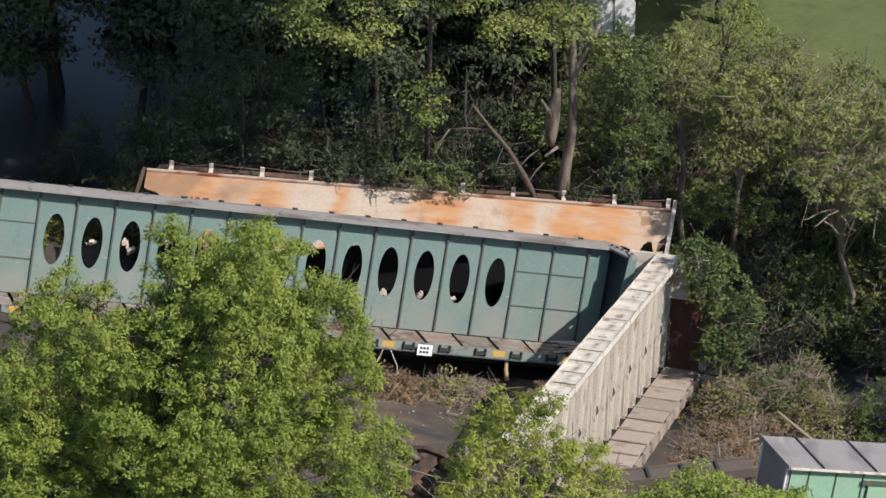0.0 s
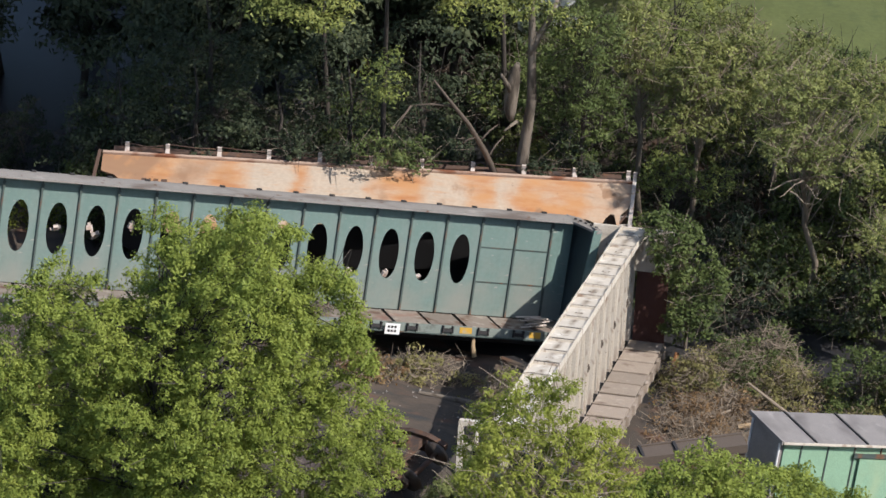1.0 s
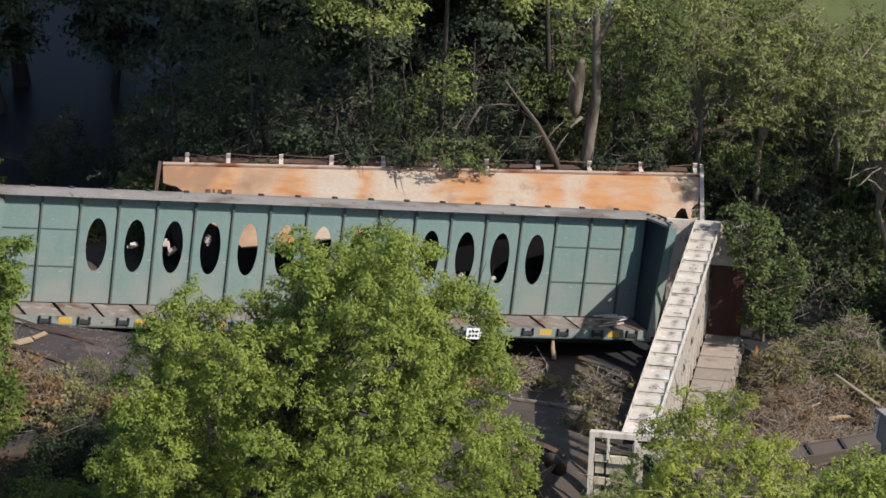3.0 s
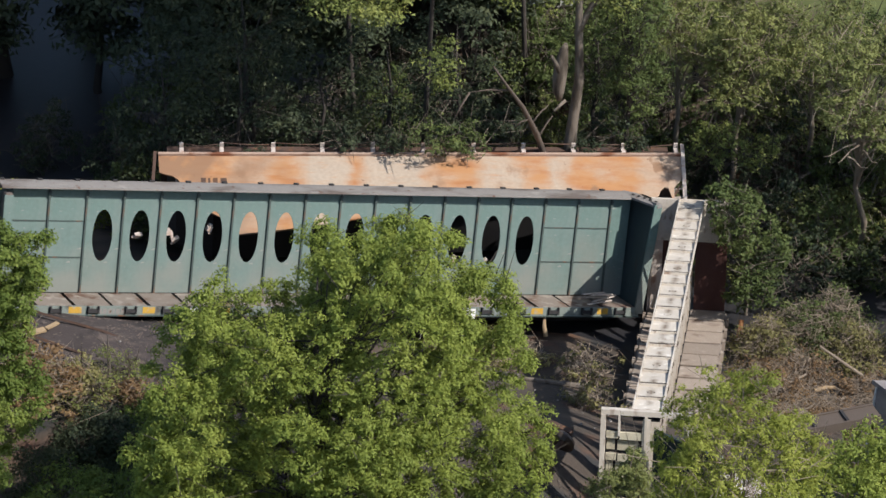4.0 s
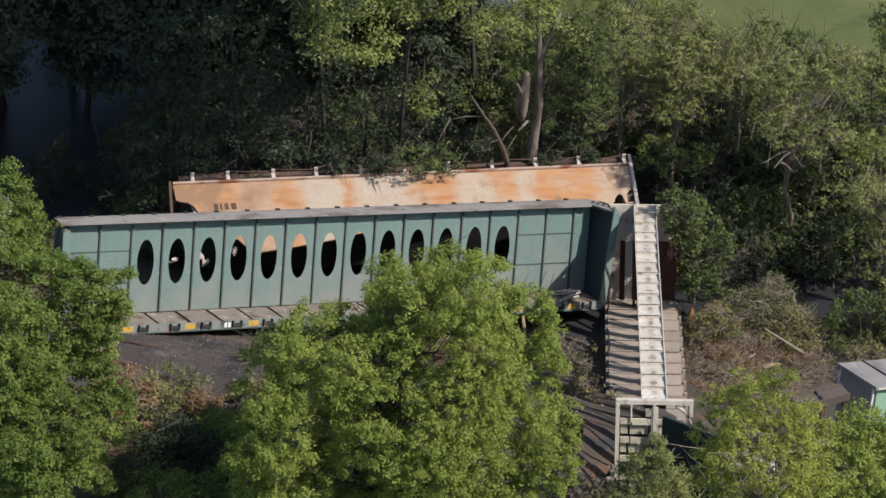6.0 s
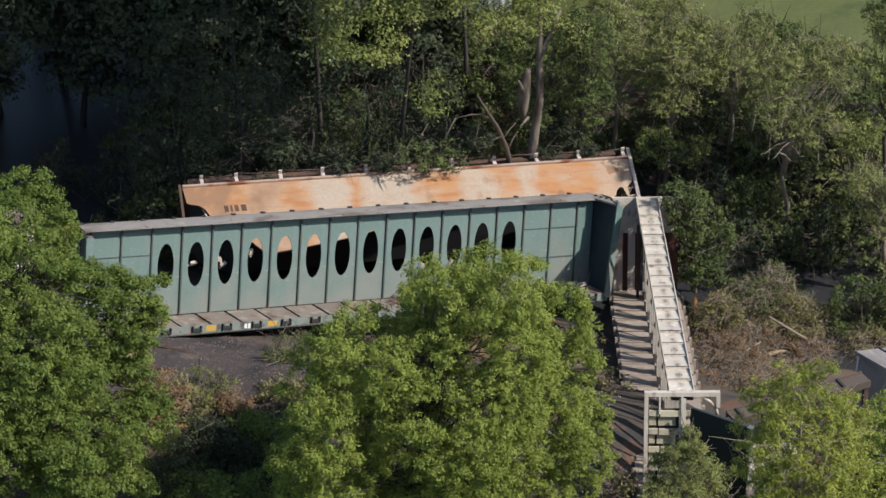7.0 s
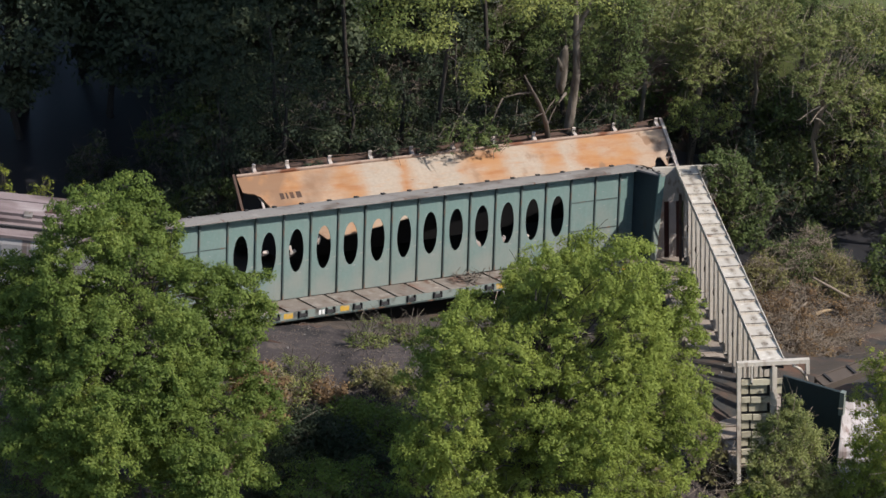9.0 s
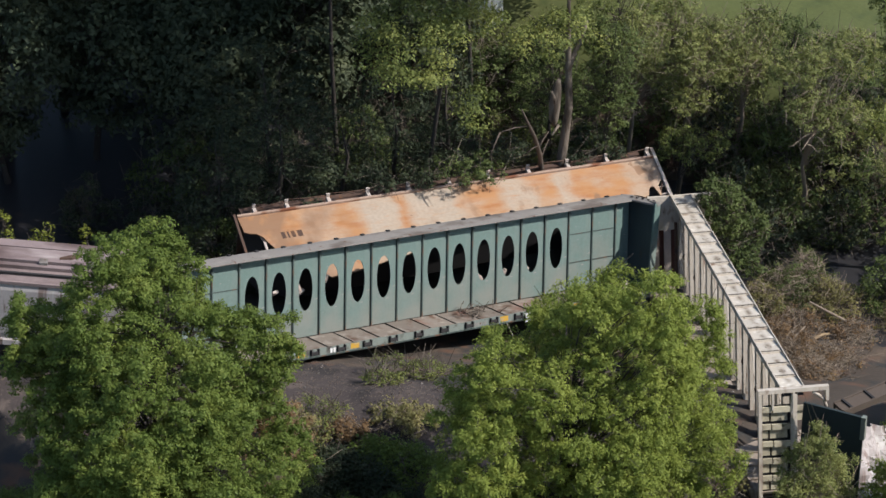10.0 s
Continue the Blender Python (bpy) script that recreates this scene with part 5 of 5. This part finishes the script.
# each tree: base, kind, lobes of its crown
RIGHT = [
    ((12.6, 3.9), 0, [(12.3, 3.4, 7.7, 1.3, 1.2, 1.5), (12.8, 3.6, 5.6, 1.4, 1.2, 1.6), (12.5, 3.5, 8.5, 1.5, 1.3, 0.9), (12.2, 3.6, 3.9, 1.0, 0.8, 0.8)]),
    ((15.4, 5.6), 2, [(14.6, 4.6, 7.2, 1.5, 1.4, 1.6), (15.8, 4.0, 5.8, 1.6, 1.4, 1.2)]),
    ((16.6, 3.8), 2, [(16.4, 2.8, 6.2, 1.7, 1.5, 1.4), (17.6, 3.2, 6.9, 1.7, 1.5, 1.3), (16.0, 2.4, 4.9, 1.2, 1.0, 0.9)]),
    ((19.2, 3.4), 2, [(18.8, 2.2, 5.6, 1.6, 1.4, 1.3), (20.2, 2.8, 6.7, 1.2, 1.2, 1.4)]),
    ((15.2, 2.4), 1, [(15.0, 1.8, 3.6, 1.2, 0.9, 1.1), (16.3, 1.6, 3.2, 1.0, 0.8, 0.9)]),
    ((19.4, -0.6), 2, [(17.3, -3.4, 7.0, 1.5, 1.3, 1.0), (18.6, -3.4, 6.2, 1.4, 1.3, 1.0), (19.4, -2.6, 8.2, 1.9, 1.7, 1.3), (17.7, -2.4, 8.4, 1.7, 1.5, 1.1)]),
    ((22.8, -2.4), 1, [(22.4, -3.2, 7.6, 2.2, 2.0, 1.7), (21.0, -3.6, 5.2, 1.3, 1.3, 1.3), (23.6, -2.6, 9.4, 2.3, 2.2, 1.6)]),
    ((20.6, -5.8), 2, [(20.2, -6.2, 3.6, 1.3, 1.2, 1.5), (19.4, -6.0, 5.0, 1.0, 0.9, 0.8)]),
    ((22.0, 3.6), 0, [(22.0, 3.0, 5.2, 1.5, 1.4, 1.6)]),
    ((17.8, 9.4), 1, [(17.8, 9.4, 5.4, 2.0, 1.9, 2.6)]),
    ((19.4, 7.8), 2, [(19.4, 7.6, 5.2, 1.5, 1.4, 1.6)]),
    ((13.4, 8.6), 0, [(13.4, 8.4, 4.0, 2.0, 1.8, 2.0)]),
]
for i, ((x, y), kd, lobes) in enumerate(RIGHT):
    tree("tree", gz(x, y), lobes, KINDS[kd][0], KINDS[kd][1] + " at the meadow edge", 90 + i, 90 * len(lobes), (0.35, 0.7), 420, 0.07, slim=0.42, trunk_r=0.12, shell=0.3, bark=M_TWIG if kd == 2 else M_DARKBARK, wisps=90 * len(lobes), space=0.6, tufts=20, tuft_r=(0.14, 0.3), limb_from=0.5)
tree("bush", gz(14.3, -2.4), [(13.8, -2.5, 3.0, 1.1, 1.0, 1.5), (14.6, -2.9, 2.0, 0.9, 0.9, 1.4), (14.0, -3.2, 1.2, 1.1, 0.9, 1.3), (13.3, -2.2, 4.0, 0.8, 0.8, 0.7)], L_MID, "round green bush at the end of the grey flatcar", 120, 260, (0.25, 0.5), 420, 0.075, trunk_r=0.06, category="bush", space=0.7, tufts=24, tuft_r=(0.13, 0.26), shell=0.3, wisps=120)

for i, (x, y, r, h) in enumerate([(18.2, -7.2, 1.3, 2.4), (19.8, -8.6, 1.5, 2.6), (21.4, -6.8, 1.6, 3.0)]):
    z = ground_z(x, y)
    tree("bush", (x, y, z), [(x, y, z + h * 0.5, r, r, h * 0.6), (x + 0.5, y - 0.5, z + h * 0.3, r, r, h * 0.5)], L_OLIVE if i % 3 else L_MID, "dense green bush among the dark trees", 170 + i, 130, (0.3, 0.55), 340, 0.075, trunk_r=0.06, category="bush", tufts=18, space=0.7)
# undergrowth that closes the ground below the crowns
rng = np.random.default_rng(71)
low = []
for i, (lv, word) in enumerate(((L_BACK, "dark green"), (L_MID, "mid-green"), (L_OLIVE, "grey-green"))):
    x, y = 15.5 + 3 * i, 6.5
    z = ground_z(x, y)
    low.append(tree("bush", (x, y, z), [(x, y, z + 1.2, 1.5, 1.4, 1.4), (x + 0.9, y - 0.5, z + 0.8, 1.1, 1.0, 1.0), (x - 0.8, y + 0.3, z + 1.6, 0.9, 0.9, 1.0)], lv, word + " leafy undergrowth at the edge of the wood", 270 + i, 120, (0.3, 0.55), 340, 0.075, trunk_r=0.05, category="bush", space=0.75, tufts=20, tuft_r=(0.13, 0.28), shell=0.3, wisps=90, low=0.05))
spots = [(13.6, 1.6), (15.0, 0.2), (16.8, 0.6), (18.4, 1.2), (20.2, 0.6), (22.0, 0.4), (23.6, 1.6), (14.4, 6.6), (16.6, 8.4), (19.4, 5.6), (18.4, 3.8), (20.4, 2.6), (12.6, 5.8), (13.8, 3.0), (16.6, -1.4), (18.0, -0.4), (19.2, -1.6), (20.8, -0.8), (22.6, -1.2), (24.4, 0.2), (21.4, 2.0), (18.8, 0.4), (20.2, -3.0), (22.0, -4.2)]
spots += [(-2.6, 9.6), (-0.6, 8.2), (1.2, 8.8), (2.8, 7.6), (4.4, 8.2), (6.2, 7.2), (7.8, 6.6), (9.0, 6.4), (11.4, 6.8), (5.4, 10.4), (8.0, 9.2), (10.2, 8.4), (2.0, 11.0), (-1.2, 12.0), (4.0, 12.6), (7.0, 12.4), (10.0, 11.4), (12.8, 10.8), (3.0, 14.5), (5.5, 15.0), (8.0, 14.2), (1.0, 14.2), (10.2, 14.6), (6.5, 17.0), (3.5, 17.2), (0.2, 16.6), (9.2, 17.0), (12.0, 13.6), (13.6, 9.6), (12.2, 8.6), (15.2, 11.0), (14.4, 13.4), (13.2, 14.6), (15.6, 13.6), (16.4, 12.6), (14.8, 15.2), (-2.4, 14.8), (-4.2, 17.0)]
for i, (x, y) in enumerate(spots):
    src = low[(1, 2, 0, 1)[i % 4] if x > 12 else (0, 0, 0, 0, 1)[i % 5]]
    k = rng.uniform(0.8, 1.2) * (1.25 if x > 17 else 1.0)
    copy_thing(src, Matrix.Translation(gz(x + rng.uniform(-0.3, 0.3), y + rng.uniform(-0.3, 0.3), -0.1)) @ Matrix.Rotation(rng.uniform(0, 6.28), 4, "Z") @ Matrix.Diagonal((k, k, k * rng.uniform(0.8, 1.3), 1)))
hang = thing("dead_branch", pose(18.0, -3.3, 5.2), "bare hanging branches under the willow crown", "branch")
rng = np.random.default_rng(55)
for i in range(7):
    a = Vector((rng.uniform(-1.0, 0.9), rng.uniform(-0.3, 0.3), rng.uniform(0.1, 0.6)))
    d = Vector((rng.uniform(-0.9, 0.5), rng.uniform(-0.3, 0.2), rng.uniform(-0.7, -0.2)))
    part("bough", Shape().tube([a, a + d * 0.5 + Vector((0, 0, 0.08)), a + d * 1.1, a + d * 1.5 + Vector((0.1, 0, 0.1))], [0.035, 0.028, 0.018, 0.008], 5), M_TWIG, hang)

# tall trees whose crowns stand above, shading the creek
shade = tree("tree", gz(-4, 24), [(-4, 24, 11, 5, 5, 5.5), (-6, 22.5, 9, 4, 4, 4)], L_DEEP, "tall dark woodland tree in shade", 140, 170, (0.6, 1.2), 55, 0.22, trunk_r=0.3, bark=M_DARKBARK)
rng = np.random.default_rng(4)
for x, y in ((6, 22), (12, 26), (-9, 33), (2, 33), (-19, 31), (-30, 27), (20, 24), (-22, 27), (-13, 27), (14, 34), (-28, 37), (-16, 42), (-4, 43), (8, 42), (20, 40), (-10, 54), (4, 54), (18, 52)):
    k = rng.uniform(0.85, 1.2)
    copy_thing(shade, Matrix.Translation((x, y, ground_z(x, y) - 0.2)) @ Matrix.Rotation(rng.uniform(0, 6.28), 4, "Z") @ Matrix.Scale(k, 4))

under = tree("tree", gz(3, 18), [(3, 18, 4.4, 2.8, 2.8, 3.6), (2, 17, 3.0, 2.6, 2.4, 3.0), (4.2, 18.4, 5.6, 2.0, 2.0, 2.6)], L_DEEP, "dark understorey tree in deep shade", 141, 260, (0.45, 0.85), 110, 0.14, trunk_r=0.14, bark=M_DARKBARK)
for x, y in ((-5.5, 22), (-1, 21.5), (7, 17.5), (11, 19), (12.2, 17.2), (19.5, 15), (8, 20), (3.5, 20.5), (5, 23), (0, 26), (10, 24), (-10, 25), (-16, 24), (15, 22), (-22, 22), (19, 18), (-4, 30), (6, 30)):
    k = rng.uniform(0.9, 1.35)
    copy_thing(under, Matrix.Translation((x, y, ground_z(x, y) - 0.2)) @ Matrix.Rotation(rng.uniform(0, 6.28), 4, "Z") @ Matrix.Scale(k, 4))

# brush heaps and debris
for i, (x, y, r, h, n, lv, ln) in enumerate([(13.7, -4.8, 1.4, 1.7, 520, L_SCRUB, 7000), (15.2, -4.7, 1.9, 1.9, 620, L_MID, 9000), (16.4, -4.4, 1.3, 2.2, 420, L_MID, 5000), (14.2, -6.6, 1.5, 1.1, 700, L_BROWN, 4000), (13.0, -6.6, 1.2, 0.7, 420, L_BROWN, 2600), (12.4, -8.2, 1.2, 0.5, 380, L_BROWN, 2000), (16.4, -6.2, 1.5, 1.5, 420, L_SCRUB, 7000), (15.6, -8.2, 1.2, 0.6, 520, L_BROWN, 1800), (17.8, -8.8, 1.6, 1.1, 420, L_SCRUB, 5000), (11.6, -10.2, 1.2, 0.5, 320, L_BROWN, 1500), (19.4, -7.6, 1.5, 1.6, 420, L_MID, 6000), (13.4, -9.6, 1.0, 0.3, 300, L_BROWN, 900)]):
    brush("brush_pile", gz(x, y), r * 1.1, h, int(n * 2.6), lv, "tangled heap of dry branches and withered leaves", 200 + i, int(ln * 1.1), 0.055)
for i, (x, y, r, h, n, lv, ln) in enumerate([(2.6, -4.6, 1.1, 0.8, 200, L_BROWN, 1500), (4.4, -3.6, 1.1, 0.9, 260, L_SCRUB, 1300), (5.6, -3.0, 0.9, 0.7, 200, L_SCRUB, 500), (6.8, -5.6, 0.9, 0.7, 200, L_SCRUB, 500), (7.6, -4.0, 1.0, 0.4, 160, L_SCRUB, 200), (5.2, -9.5, 0.9, 0.7, 160, L_SCRUB, 700)]):
    brush("brush_pile", gz(x, y), r, h, n, lv, "small heap of broken branches on the mud", 220 + i, ln, 0.07)


def log(p, yaw, length, r, label, mat, tilt=4):
    ob = new("log", Shape().tube([(0, 0, 0), (length * 0.5, 0.04, 0.02), (length, 0, 0)], [r, r * 0.9, r * 0.6], 8).mesh("log", mat))
    ob.matrix_world = pose(*p, 0, -tilt, yaw)
    tagged(ob, label, "log")


log(gz(14.0, -7.7, 0.3), -15, 0.7, 0.08, "pale broken log on the brush", M_SPLIT)
log(gz(14.3, -7.0, 0.3), 70, 1.0, 0.05, "split yellow branch in the brush", M_SPLIT, 25)
log(gz(13.2, -3.9, 0.1), 60, 1.1, 0.12, "orange splintered post leaning in the mud", M_ORANGE, 55)
log(gz(12.2, -7.9, 0.1), 20, 1.8, 0.06, "grey dead branch on the mud", M_TWIG)
log(gz(16.0, -7.6, 0.4), 140, 1.9, 0.06, "bare grey branch on the brush", M_TWIG, 30)
log(gz(7.1, -1.9, 0.2), 80, 0.7, 0.08, "small pale stump by the flatcar", M_SPLIT, 70)
log(gz(6.2, -7.0, 0.15), 150, 2.4, 0.1, "muddy log on the bank", M_BARK)


def scatter(name, n, box, size, mat, label, seed, cond=None):
    """Small stones or chips as one loose cover."""
    rng = np.random.default_rng(seed)
    x = rng.uniform(box[0], box[1], n)
    y = rng.uniform(box[2], box[3], n)
    v, f = [], []
    for i in range(n):
        if cond and not cond(x[i], y[i]):
            continue
        s = size * rng.uniform(0.5, 1.6)
        z = ground_z(x[i], y[i])
        o = [np.array(q) * s * rng.uniform(0.7, 1.3) + (x[i], y[i], z + s * 0.25) for q in ((1, 0, 0), (-0.5, 0.85, 0), (-0.5, -0.85, 0), (0, 0, 0.8), (0, 0, -0.8))]
        k = len(v)
        v += o
        f += [(k, k + 1, k + 3), (k + 1, k + 2, k + 3), (k + 2, k, k + 3), (k, k + 4, k + 1), (k + 1, k + 4, k + 2), (k + 2, k + 4, k)]
    tagged(new(name, mesh_of(name, v, f, mat)), label, "gravel", kind="stuff")


# broken timbers on the bank
def plank(p, yaw, size, label, mat, tilt=3, rollby=4):
    ob = new("plank", Shape().box((-size[0] / 2, -size[1] / 2, 0), (size[0] / 2, size[1] / 2, size[2])).mesh("plank", mat))
    ob.matrix_world = pose(*p, rollby, tilt, yaw)
    tagged(ob, label, "timber")


plank(gz(-10.3, -3.3, 0.08), 12, (0.7, 0.22, 0.06), "pale splintered board on the ballast", M_SPLIT)
plank(gz(-9.7, -3.1, 0.06), 28, (0.5, 0.14, 0.05), "pale splintered board on the ballast", M_SPLIT)
for i in range(4):
    plank(gz(-10.35 + i * 0.22, -5.3 - i * 0.06, 0.03 + 0.02 * (i % 2)), 62 + 7 * (i % 3), (0.9, 0.1, 0.06), "dark broken tie plank heaped on the bank", M_TIE, 5 - 3 * (i % 3))
plank(gz(-8.4, -6.2, 0.0), 15, (1.4, 0.18, 0.1), "dark old railroad tie lying askew", M_TIE, 6)

scatter("ballast", 16000, (-14, 2, -16, 3), 0.026, M_STONE, "grey and brown ballast stones on the bank", 301, lambda x, y: 5.0 < -0.73 * x - 0.69 * y < 12 and noise.noise((x * 0.5, y * 0.5, 4)) > -0.12)
scatter("rubble", 420, (-12, 9, -14, -1), 0.04, M_CHIP, "pale chips and scraps strewn on the mud", 302, lambda x, y: -1 < -0.73 * x - 0.69 * y < 11 and noise.noise((x * 0.4, y * 0.4, 9)) > 0.05)

# weeds by the water
for i, (x, y) in enumerate([(-8.2, 13.4), (-8.9, 12.6), (-9.6, 14.4), (-9.2, 15.2), (-5.2, 11.6), (-6.3, 11.5), (-4.4, 12.3), (-7.4, 13.4), (-8.4, 14.2), (-8.9, 14.8), (-6.8, 12.6), (-3.6, 11.6)]):
    brush("weeds", (x, y, ground_z(x, y)), 0.6, 1.5, 60, L_YELLOW, "tall green weeds with yellow flowers by the creek", 400 + i, 900, 0.06, category="weeds")
for i, (x, y, z) in enumerate([(-9.3, 11.4, 3.6), (-9.7, 11.9, 3.3), (-10.4, 12.7, 3.9), (-10.9, 12.9, 3.4), (-8.0, 10.6, 3.2)]):
    tree("sapling", gz(x, y), [(x, y, z, 0.35, 0.35, 0.9), (x, y, z - 1.4, 0.45, 0.45, 1.0)], L_YELLOW, "slender yellow-green sapling on the sunny creek bank", 420 + i, 36, (0.12, 0.22), 520, 0.06, trunk_r=0.03)
